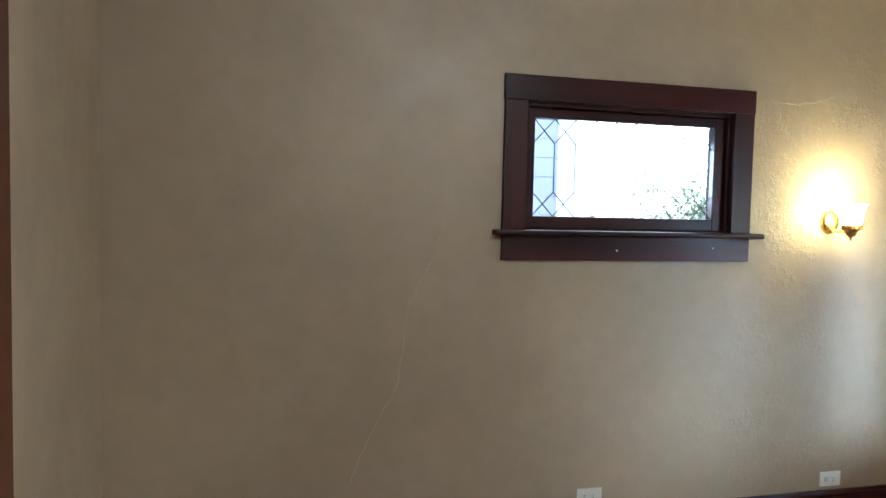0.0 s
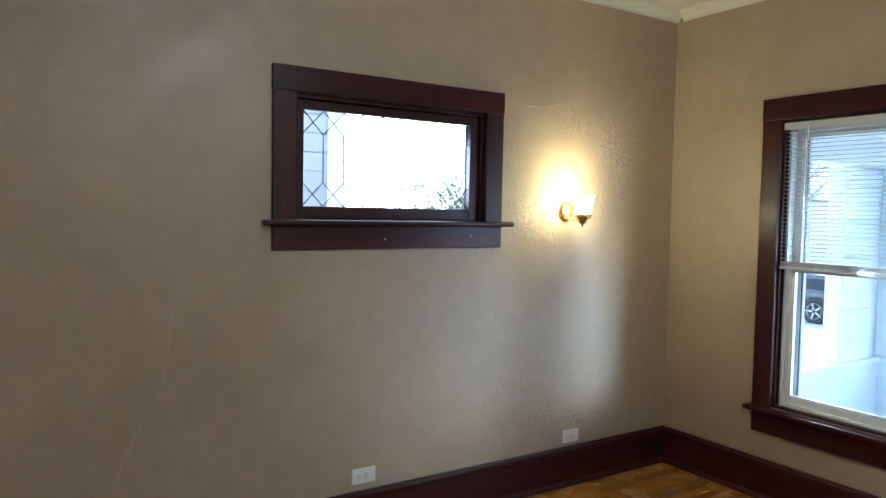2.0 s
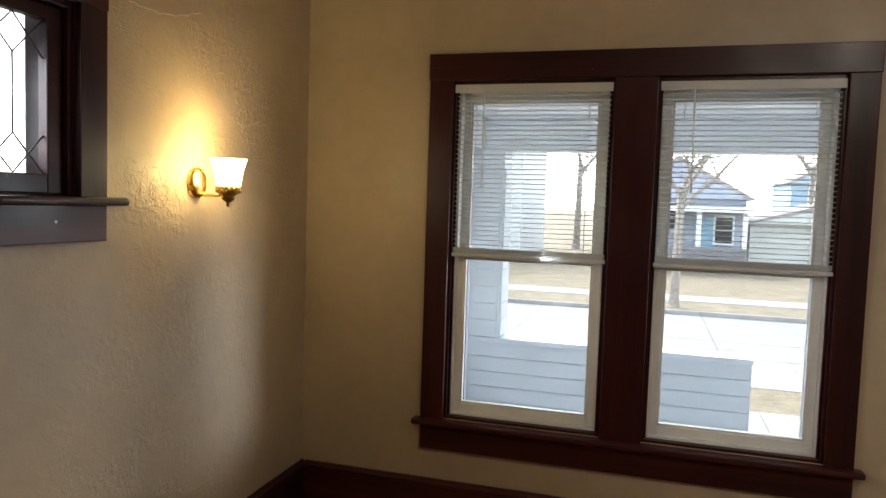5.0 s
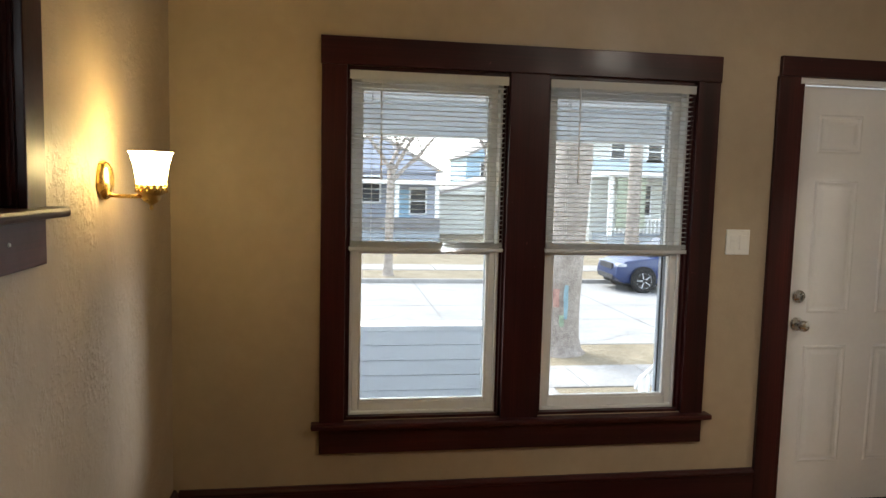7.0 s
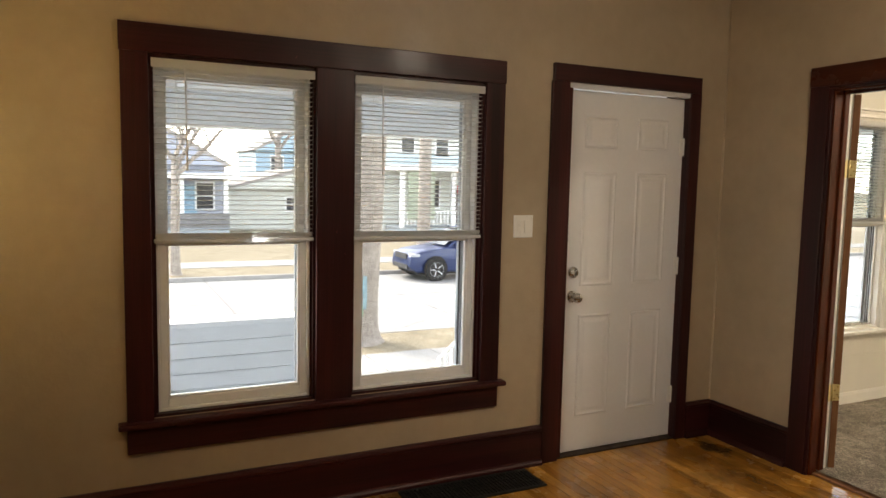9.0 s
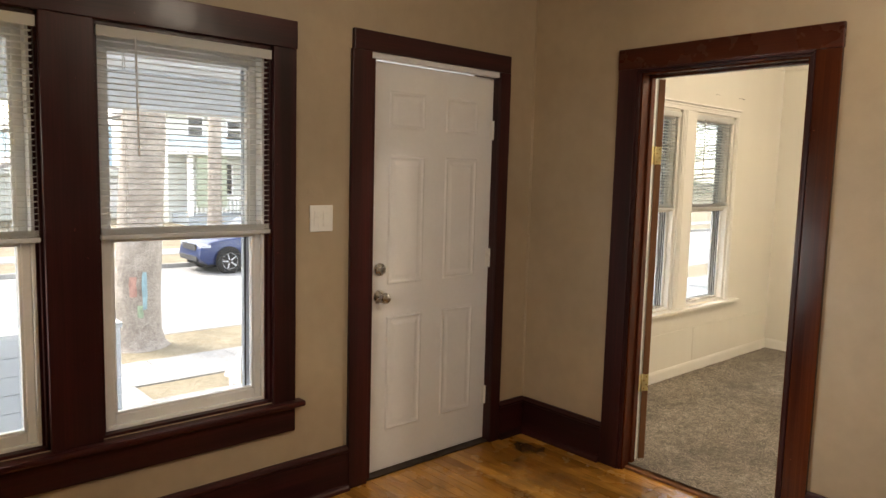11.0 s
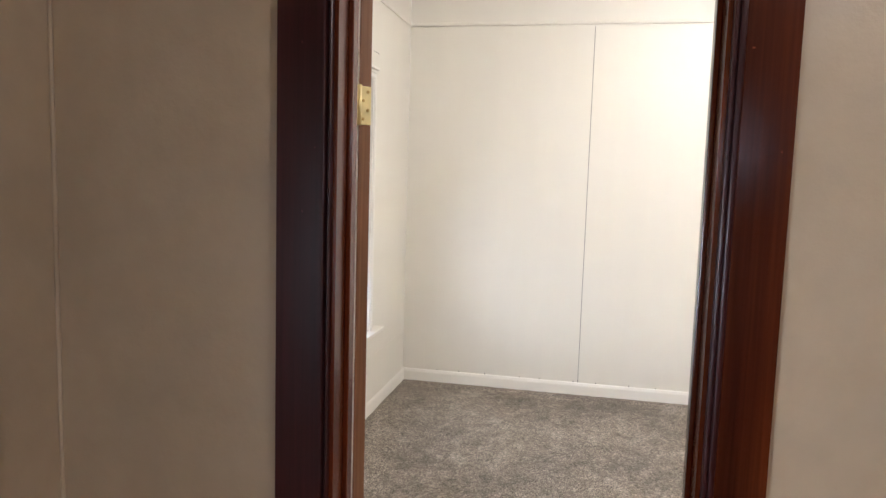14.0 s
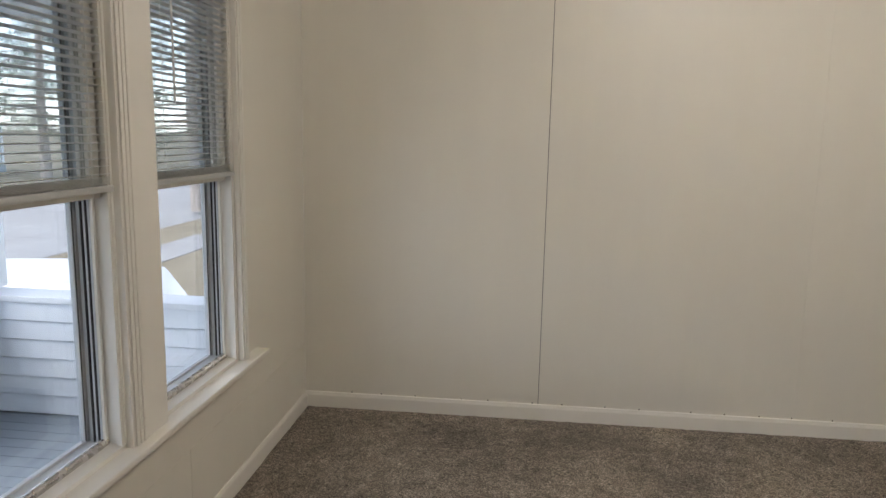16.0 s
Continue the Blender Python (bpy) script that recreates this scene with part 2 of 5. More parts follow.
def carpet():
    m = Mat("brown_carpet", (0.17, 0.14, 0.115), 0.95)
    a = m.ramp(m.noise(2.2, 4, (1, 1, 1), 0.6, True), [(0.3, (0.225, 0.19, 0.155)), (0.7, (0.40, 0.342, 0.28))])
    tuft = m.ramp(m.noise(190, 3, world=True), [(0.36, grey(0.25)), (0.64, grey(1.6))])
    streak = m.ramp(m.noise(17, 5, (1, 0.8, 1), 0.7, True), [(0.35, grey(0.72)), (0.65, grey(1.18))])
    clump = m.ramp(m.noise(75, 4, world=True, rough=0.75), [(0.36, grey(0.5)), (0.64, grey(1.35))])
    m.colour(m.mix(1.0, m.mix(1.0, m.mix(1.0, a, tuft, 'MULTIPLY'), clump, 'MULTIPLY'), streak, 'MULTIPLY'))
    m.bump([(m.noise(260, 3, world=True), 0.9, 0.006), (m.noise(17, 5, (1, 0.8, 1), 0.7, True), 0.6, 0.010)])
    return m.m


CARPET = carpet()


def floorboards():
    """Varnished strip floor: each board its own tint, dark wear and stains."""
    m = Mat("honey_oak_strip", (0.30, 0.13, 0.03), 0.22)
    info = m.node("ShaderNodeObjectInfo").outputs["Random"]
    base = m.ramp(info, [(0.0, (0.30, 0.125, 0.018)), (0.5, (0.44, 0.20, 0.034)), (1.0, (0.56, 0.27, 0.055))])
    grain = m.ramp(m.noise(3, 6, (1.2, 34, 1), 0.6, True), [(0.3, grey(0.66)), (0.7, grey(1.12))])
    wear = m.ramp(m.noise(1.9, 6, (1, 2.2, 1), 0.7, True), [(0.30, grey(0.38)), (0.52, grey(1.0))])
    col = m.mix(1.0, m.mix(1.0, base, grain, 'MULTIPLY'), wear, 'MULTIPLY')
    pos = m.node("ShaderNodeNewGeometry").outputs["Position"]
    off = m.node("ShaderNodeVectorMath")
    off.operation = 'SUBTRACT'
    off.inputs[1].default_value = (2.80, -1.13, 0)
    m.link(pos, off.inputs[0])
    sc = m.node("ShaderNodeVectorMath")
    sc.operation = 'MULTIPLY'
    sc.inputs[1].default_value = (6.0, 9.0, 1)
    m.link(off.outputs[0], sc.inputs[0])
    ln = m.node("ShaderNodeVectorMath")
    ln.operation = 'LENGTH'
    m.link(sc.outputs[0], ln.inputs[0])
    ad = m.node("ShaderNodeMath")
    ad.operation = 'ADD'
    m.link(ln.outputs["Value"], ad.inputs[0])
    nz = m.node("ShaderNodeMath")
    nz.operation = 'MULTIPLY'
    nz.inputs[1].default_value = 1.4
    m.link(m.noise(16, 5, world=True), nz.inputs[0])
    m.link(nz.outputs[0], ad.inputs[1])
    half = m.node("ShaderNodeMath")
    half.operation = 'MULTIPLY'
    half.inputs[1].default_value = 0.55
    m.link(ad.outputs[0], half.inputs[0])
    stain = m.ramp(half.outputs[0], [(0.55, grey(0.85)), (0.85, grey(0.0))])
    m.colour(m.mix(stain, col, (0.018, 0.010, 0.006)))
    m.rough(m.ramp(m.noise(6, 5, world=True), [(0.3, grey(0.13)), (0.7, grey(0.36))]))
    m.bump([(m.noise(3, 6, (1.2, 34, 1), 0.6, True), 0.08, 0.002)])
    m.b.inputs["Coat Weight"].default_value = 0.3
    return m.m


OAK = floorboards()
OAK_GAP = paint("dark_floor_gap", (0.03, 0.014, 0.006), 0.7)

SIDING = paint("pale_siding_paint", (0.76, 0.79, 0.82), 0.5, 0.06, 3.0, 0.1)
PORCH_TRIM = paint("porch_trim_paint", (0.80, 0.82, 0.84), 0.45, 0.05)
DECK_AND_LAP_SHADE = paint("blue_grey_deck_and_lap_shade", (0.30, 0.34, 0.38), 0.5, 0.10, 4.0, 0.2)
CONCRETE = outdoors("concrete_walk", (0.27, 0.262, 0.25), (0.37, 0.36, 0.345), 1.2, 0.9, 0.3, 0.01, 14)
ROAD = outdoors("worn_concrete_road", (0.27, 0.265, 0.255), (0.37, 0.365, 0.355), 0.5, 0.9, 0.1, 0.005, 40)
GRASS = outdoors("dormant_grass", (0.19, 0.155, 0.10), (0.30, 0.255, 0.175), 1.4, 0.95, 0.9, 0.05, 12)
BARK = outdoors("grey_bark", (0.27, 0.235, 0.205), (0.43, 0.38, 0.335), 6, 0.95, 0.9, 0.03, 5)
TWIG = outdoors("twig_bark", (0.20, 0.165, 0.14), (0.30, 0.26, 0.22), 6, 0.95, 0.3)
NEEDLE = outdoors("conifer_needles", (0.10, 0.125, 0.10), (0.17, 0.21, 0.16), 3, 0.8, 0.3)
HEDGE = outdoors("evergreen_leaves", (0.12, 0.15, 0.08), (0.22, 0.25, 0.14), 3, 0.75, 0.3)
ROOF = outdoors("asphalt_shingle", (0.27, 0.25, 0.235), (0.38, 0.355, 0.335), 2, 0.95, 0.4, 0.02, 10)
WINGLASS = Mat("far_window_glass", (0.03, 0.035, 0.045), 0.08).m
TYRE = paint("tyre_rubber", (0.015, 0.015, 0.015), 0.85)
RIM = metal("alloy_rim", (0.75, 0.76, 0.78), 0.3)


def carpaint(name, c):
    m = Mat(name, c, 0.38, 0.2)
    m.b.inputs["Coat Weight"].default_value = 0.25
    m.colour(m.mix(1.0, c, m.ramp(m.noise(3, 4), [(0.3, grey(0.85)), (0.7, grey(1.1))]), 'MULTIPLY'))
    return m.m


HEADLAMP = paint("headlamp_lens", (0.42, 0.44, 0.47), 0.2)
PAINT_BLOT = [paint("chalk_" + n, c, 0.9, 0.3, 9.0) for n, c in (("blue", (0.26, 0.40, 0.45)), ("red", (0.46, 0.27, 0.23)), ("green", (0.32, 0.42, 0.30)))]

# ---- mesh tools ----


def box(bm, x0, x1, y0, y1, z0, z1, bevel=0.0):
    r = bmesh.ops.create_cube(bm, size=1.0)
    vs = r["verts"]
    for v in vs:
        v.co = Vector(((x0 + x1) / 2 + v.co.x * (x1 - x0), (y0 + y1) / 2 + v.co.y * (y1 - y0), (z0 + z1) / 2 + v.co.z * (z1 - z0)))
    if bevel:
        es = list({e for v in vs for e in v.link_edges})
        bmesh.ops.bevel(bm, geom=es, offset=bevel, segments=2, affect='EDGES', profile=0.6)


def boxes(*specs, bevel=0.0):
    bm = bmesh.new()
    for s in specs:
        box(bm, *s, bevel=bevel)
    return bm


def lathe(bm, profile, centre=(0, 0, 0), axis='z', seg=24, sx=1.0, sy=1.0):
    """Turn (radius, height) pairs round an axis."""
    rings = []
    for r, h in profile:
        ring = []
        for k in range(seg):
            a = 2 * math.pi * k / seg
            p = (r * math.cos(a) * sx, r * math.sin(a) * sy, h)
            if axis == 'x':
                p = (h, p[0], p[1])
            elif axis == 'y':
                p = (p[0], h, p[1])
            ring.append(bm.verts.new(Vector(p) + Vector(centre)))
        rings.append(ring)
    for a, b in zip(rings, rings[1:]):
        for k in range(seg):
            bm.faces.new((a[k], a[(k + 1) % seg], b[(k + 1) % seg], b[k]))
    for ring in (rings[0], rings[-1]):
        if (ring[0].co - ring[seg // 2].co).length > 1e-5:
            bm.faces.new(ring)
    bmesh.ops.recalc_face_normals(bm, faces=bm.faces)


def tube(bm, pts, radii, seg=8):
    """A tapered tube along points."""
    rings = []
    for i, p in enumerate(pts):
        p = Vector(p)
        d = (Vector(pts[min(i + 1, len(pts) - 1)]) - Vector(pts[max(i - 1, 0)])).normalized()
        side = d.cross(Vector((0.31, 0.2, 0.93)))
        if side.length < 0.05:
            side = d.cross(Vector((1, 0, 0)))
        side.normalize()
        up = d.cross(side)
        r = radii[i]
        rings.append([bm.verts.new(p + r * (side * math.cos(2 * math.pi * k / seg) + up * math.sin(2 * math.pi * k / seg))) for k in range(seg)])
    for a, b in zip(rings, rings[1:]):
        for k in range(seg):
            bm.faces.new((a[k], a[(k + 1) % seg], b[(k + 1) % seg], b[k]))
    bm.faces.new(rings[0])
    bm.faces.new(rings[-1])


def profile_run(bm, prof, p0, p1, out):
    """Extrude a (out, up) profile from p0 to p1; out is the unit way off the wall."""
    p0, p1, out = Vector(p0), Vector(p1), Vector(out)
    ends = [[bm.verts.new(p + out * a + Vector((0, 0, b))) for a, b in prof] for p in (p0, p1)]
    n = len(prof)
    for k in range(n):
        bm.faces.new((ends[0][k], ends[0][(k + 1) % n], ends[1][(k + 1) % n], ends[1][k]))
    bm.faces.new(ends[0])
    bm.faces.new(ends[1])
    bmesh.ops.recalc_face_normals(bm, faces=bm.faces)


def mesh_of(name, bm, mat, smooth=False):
    me = bpy.data.meshes.new(name)
    bm.to_mesh(me)
    bm.free()
    me.materials.append(mat)
    if smooth:
        for p in me.polygons:
            p.use_smooth = True
    return me


def part(name, bm, mat, parent, label="", smooth=False):
    me = bm if isinstance(bm, bpy.types.Mesh) else mesh_of(name, bm, mat, smooth)
    ob = new(name, me)
    if parent is not None:
        ob.parent = parent
        ob.matrix_parent_inverse = parent_inverse(parent)
    if label:
        ob["label"] = label
    return ob


def parent_inverse(p):
    return p.matrix_basis.inverted() if p.parent is None else Matrix()


def thing(name, label, category, place=(0, 0, 0), group="", kind=""):
    ob = new(name)
    ob.empty_display_size = 0.1
    ob.location = place
    return tagged(ob, label, category, group, kind)


def structure(name, bm, mat, label, category):
    return tagged(part(name, bm, mat, None), label, category, kind="structure")


def rects(a0, a1, z0, z1, holes):
    """Split a wall's face into rectangles round its openings (a0, a1, z0, z1)."""
    cuts = sorted({a0, a1, *[h[0] for h in holes], *[h[1] for h in holes]})
    out = []
    for c0, c1 in zip(cuts, cuts[1:]):
        zs = [(h[2], h[3]) for h in holes if h[0] <= c0 and h[1] >= c1]
        z = z0
        for h0, h1 in sorted(zs):
            if h0 > z:
                out.append((c0, c1, z, h0))
            z = h1
        if z < z1:
            out.append((c0, c1, z, z1))
    return out


def welded(specs):
    """Boxes of one wall, joined where they meet."""
    bm = boxes(*specs)
    bmesh.ops.remove_doubles(bm, verts=bm.verts, dist=0.0001)
    return bm


def wall_x(name, x0, x1, y0, y1, z0, z1, holes, mat, label):
    return structure(name, welded([(x0, x1, a, b, c, d) for a, b, c, d in rects(y0, y1, z0, z1, holes)]), mat, label, "wall")


def wall_y(name, y0, y1, x0, x1, z0, z1, holes, mat, label):
    return structure(name, welded([(a, b, y0, y1, c, d) for a, b, c, d in rects(x0, x1, z0, z1, holes)]), mat, label, "wall")

# ---- plan ----
XF = 3.0        # living room side of the front wall
XB = 3.015      # bedroom side of the front wall
YS = 2.615      # side wall with the small leaded window
YP = -1.315     # living room side of the partition
YQ = -1.445     # bedroom side of the partition
YB = -4.640      # bedroom back wall
XL = -1.066     # left wall with the cased opening
HC = 2.738      # ceiling
XO = 3.20       # outside of the front wall

LIV_WINS = [(1.199, 1.905), (0.331, 1.034)]
BED_WINS = [(-2.955, -2.30), (-3.775, -3.150)]
WZ0, WZ1 = 0.505, 2.03
BZ0 = 0.554     # sill of the bedroom windows
front_holes = [(a, b, WZ0, WZ1) for a, b in LIV_WINS] + [(-1.03, -0.16, 0.0, 2.08)]
bed_holes = [(a, b, BZ0, WZ1) for a, b in BED_WINS]
wall_x("wall_front_living", XF, 3.07, YP, YS, 0, HC, front_holes, TAN, "tan painted plaster front wall with window and door openings")
wall_x("wall_front_bedroom", XB, 3.07, YB, YQ, 0, HC, bed_holes, PANEL_WHITE, "cream painted front wall of the bedroom with two window openings")
wall_x("wall_front_outer", 3.07, XO, -4.95, 2.8, -1.4, 3.0, front_holes + [(a - 0.092, b + 0.092, z0 - 0.05, z1 + 0.03) for a, b, z0, z1 in bed_holes], SIDING, "pale painted outside of the front wall")
SW = (0.587, 1.592, 1.470, 2.015)
wall_y("wall_side", YS, 2.67, XL, 3.07, 0, HC, [SW], TAN_SIDE, "tan hand-trowelled plaster side wall with small window")
wall_y("wall_side_outer", 2.67, 2.80, -4.6, 3.07, -1.4, 3.0, [SW], SIDING, "pale painted outside of the side wall")
DW = (1.487, 2.30, 0.0, 2.05)
wall_y("wall_partition_living", -1.38, YP, -4.5, XF, 0, HC, [DW], TAN, "tan painted plaster partition with doorway to the bedroom")
wall_y("wall_partition_bedroom", YQ, -1.38, -0.7, XB, 0, HC, [DW], PANEL_WHITE, "cream painted bedroom side of the partition")
wall_x("wall_left", -1.196, XL, -1.315, YS, 0, HC, [(0.25, 1.499, 0.0, 2.05)], TAN, "tan painted plaster wall with a cased opening")
wall_x("wall_far_room", -4.6, -4.5, YP, YS, 0, HC, [], TAN, "plain tan wall closing the adjoining room")
wall_y("wall_far_room_side", YS, 2.67, -4.5, XL, 0, HC, [], TAN, "plain tan side wall of the adjoining room")
wall_y("wall_bedroom_back_core", -4.78, YB - 0.012, -0.7, XB, 0, HC, [], TRIM_WHITE, "cream core wall behind the bedroom panelling")
wall_x("wall_bedroom_end", -0.8, -0.7, -4.78, YQ, 0, HC, [], PANEL_WHITE, "plain cream end wall of the bedroom")
structure("wall_closet", boxes((-0.7, 1.448, -1.82, YQ, 0, HC), bevel=0.004), DOOR_WHITE, "white painted closet wall beside the bedroom doorway", "wall")
structure("ceiling", boxes((-4.6, 3.07, -1.38, 2.67, HC, HC + 0.12)), CEILING, "white painted living room ceiling", "ceiling")
structure("ceiling_bedroom", boxes((-0.8, 3.07, -4.78, -1.38, HC, HC + 0.12)), CEILING, "white painted bedroom ceiling", "ceiling")
floor = structure("floor", boxes((-4.6, 3.07, YP - 0.05, 2.67, -0.12, -0.012)), OAK_GAP, "honey-coloured varnished oak strip floor, worn and stained", "floor")


def carpet_mesh():
    bm = bmesh.new()
    nx, ny = 74, 64
    x0, x1, y0, y1 = -0.7, 3.0, YB - 0.01, -1.365
    g = [[bm.verts.new((x0 + (x1 - x0) * i / nx, y0 + (y1 - y0) * j / ny,
                        0.022 + 0.004 * noise.noise(Vector((i * 0.9, j * 0.7, 0))))) for j in range(ny + 1)] for i in range(nx + 1)]
    for i in range(nx):
        for j in range(ny):
            bm.faces.new((g[i][j], g[i + 1][j], g[i + 1][j + 1], g[i][j + 1]))
    return bm


structure("floor_slab_bedroom", boxes((-0.8, 3.07, -4.78, YP - 0.05, -0.12, -0.004)), OAK_GAP, "dark subfloor under the bedroom carpet", "floor")
tagged(part("carpet", carpet_mesh(), CARPET, None, smooth=True), "brown cut-pile carpet wall to wall in the bedroom", "carpet", kind="structure")
tagged(part("threshold", boxes((DW[0] - 0.01, DW[1] + 0.01, -1.40, -1.335, -0.002, 0.012), bevel=0.005), RAW_EDGE, None),
       "worn wooden threshold strip between oak floor and carpet", "threshold", kind="structure")

# trim: baseboards, crown, rail
BASE = [(0, 0), (0.020, 0), (0.020, 0.185), (0.024, 0.190), (0.024, 0.200), (0.014, 0.208), (0.010, 0.217), (0, 0.217)]
SHOE = [(0.020, 0), (0.040, 0), (0.038, 0.014), (0.031, 0.024), (0.020, 0.030)]


def baseboard(p0, p1, out, wood, label):
    t = thing("baseboard", label, "baseboard", p0, kind="structure")
    bm = bmesh.new()
    profile_run(bm, BASE, p0, p1, out)
    part("board", bm, wood, t)
    bm = bmesh.new()
    profile_run(bm, SHOE, p0, p1, out)
    part("shoe_moulding", bm, wood, t)


LB = "tall dark-stained wooden baseboard with shoe moulding"
baseboard((XL, YS, 0), (XF - 0.0, YS, 0), (0, -1, 0), WOOD_X, LB)
baseboard((XF, -0.058, 0), (XF, YS - 0.024, 0), (-1, 0, 0), WOOD_Y, LB)
baseboard((XF, YP, 0), (XF, -1.105, 0), (-1, 0, 0), WOOD_Y, LB)
baseboard((2.42, YP, 0), (XF - 0.024, YP, 0), (0, 1, 0), WOOD_X, LB)
baseboard((XL, YP, 0), (1.371, YP, 0), (0, 1, 0), WOOD_X, LB)
baseboard((XL, 1.612, 0), (XL, YS - 0.024, 0), (1, 0, 0), WOOD_Y, LB)

WBASE = [(0, 0), (0.013, 0), (0.013, 0.068), (0.008, 0.085), (0, 0.087)]


def white_base(p0, p1, out):
    bm = bmesh.new()
    profile_run(bm, WBASE, p0, p1, out)
    tagged(part("baseboard", bm, TRIM_WHITE, None), "low cream painted bedroom baseboard", "baseboard", kind="structure")


white_base((-0.7, YB, 0.018), (XB, YB, 0.018), (0, 1, 0))
white_base((XB, YB + 0.014, 0.018), (XB, YQ, 0.018), (-1, 0, 0))

CR = [(0, -0.058), (0.010, -0.058), (0.012, -0.046), (0.030, -0.026), (0.046, -0.012), (0.050, 0), (0, 0)]


def crown(p0, p1, out):
    bm = bmesh.new()
    profile_run(bm, CR, p0, p1, out)
    tagged(part("trim", bm, CROWN, None), "white painted crown moulding under the ceiling", "crown moulding", kind="structure")


crown((XL, YS, HC), (XF, YS, HC), (0, -1, 0))
crown((XF, YP, HC), (XF, YS - 0.05, HC), (-1, 0, 0))
crown((XL, YP, HC), (XF - 0.05, YP, HC), (0, 1, 0))
crown((XL, YP + 0.05, HC), (XL, YS - 0.05, HC), (1, 0, 0))

# picture rail of the bedroom
for a, b in (((-0.7, YB, 2.49), (XB, YB, 2.49)),):
    bm = bmesh.new()
    profile_run(bm, [(0, 0), (0.008, 0), (0.010, 0.008), (0.006, 0.022), (0, 0.024)], a, b, (0, 1, 0))
    tagged(part("trim", bm, PANEL_WHITE, None), "thin cream rail near the top of the panelled wall", "rail", kind="structure")
bm = bmesh.new()
profile_run(bm, [(0, 0), (0.008, 0), (0.010, 0.008), (0.006, 0.022), (0, 0.024)], (XB, YB + 0.012, 2.49), (XB, YQ, 2.49), (-1, 0, 0))
tagged(part("trim", bm, PANEL_WHITE, None), "thin cream rail near the top of the window wall", "rail", kind="structure")

bm = bmesh.new()
tube(bm, [(XF - 0.003, YP + 0.003, 0.217), (XF - 0.004, YP + 0.004, 1.3), (XF - 0.003, YP + 0.003, HC - 0.06)], [0.005, 0.006, 0.005], 8)
tagged(part("trim", bm, TAN, None, smooth=True), "thick ridge of tan paint in the room corner", "paint ridge", kind="structure")

# ---- windows ----


def sash(parent, name, x, y0, y1, z0, z1, w, top, bot, mat, pane_mat, thick=0.035):
    """One sash: stiles, rails, glazing bead and pane, facing -x."""
    fr = part(name, boxes((x, x + thick, y0, y0 + w, z0, z1), (x, x + thick, y1 - w, y1, z0, z1),
                          (x, x + thick, y0 + w, y1 - w, z0, z0 + bot), (x, x + thick, y0 + w, y1 - w, z1 - top, z1), bevel=0.004), mat, parent)
    b = 0.010
    part("glazing_bead", boxes((x + 0.004, x + thick - 0.006, y0 + w, y0 + w + b, z0 + bot, z1 - top), (x + 0.004, x + thick - 0.006, y1 - w - b, y1 - w, z0 + bot, z1 - top),
                               (x + 0.004, x + thick - 0.006, y0 + w, y1 - w, z0 + bot, z0 + bot + b), (x + 0.004, x + thick - 0.006, y0 + w, y1 - w, z1 - top - b, z1 - top), bevel=0.002), mat, fr)
    p = part("pane", boxes((x + 0.016, x + 0.020, y0 + w, y1 - w, z0 + bot, z1 - top)), pane_mat, fr)
    p.visible_shadow = False
    return fr


def unit_jambs(t, y0, y1, xw, z0, zt, wood_v, tracks, deep=0.19):
    """The lined reveal of one window unit with its tracks."""
    part("jamb_liner", boxes((xw + 0.001, xw + deep, y0, y0 + 0.014, z0, zt), (xw + 0.001, xw + deep, y1 - 0.014, y1, z0, zt),
                             (xw + 0.001, xw + deep, y0, y1, zt - 0.016, zt), (xw + 0.001, xw + deep + 0.005, y0, y1, z0 - 0.003, z0 + 0.012)), wood_v, t)
    for k, (o, w, mt) in enumerate(tracks):
        g = 0.024 + 0.004 * (k % 2)
        part("jamb_track", boxes((xw + o, xw + o + w, y0 + 0.0145, y0 + g, z0 + 0.012, zt - 0.017), (xw + o, xw + o + w, y1 - g, y1 - 0.0145, z0 + 0.012, zt - 0.017)), mt, t)


def ring(x0, x1, y0, y1, z0, z1, w, top, bot):
    """Four members round an opening."""
    return [(x0, x1, y0, y0 + w, z0, z1), (x0, x1, y1 - w, y1, z0, z1), (x0, x1, y0 + w, y1 - w, z1 - top, z1), (x0, x1, y0 + w, y1 - w, z0, z0 + bot)]


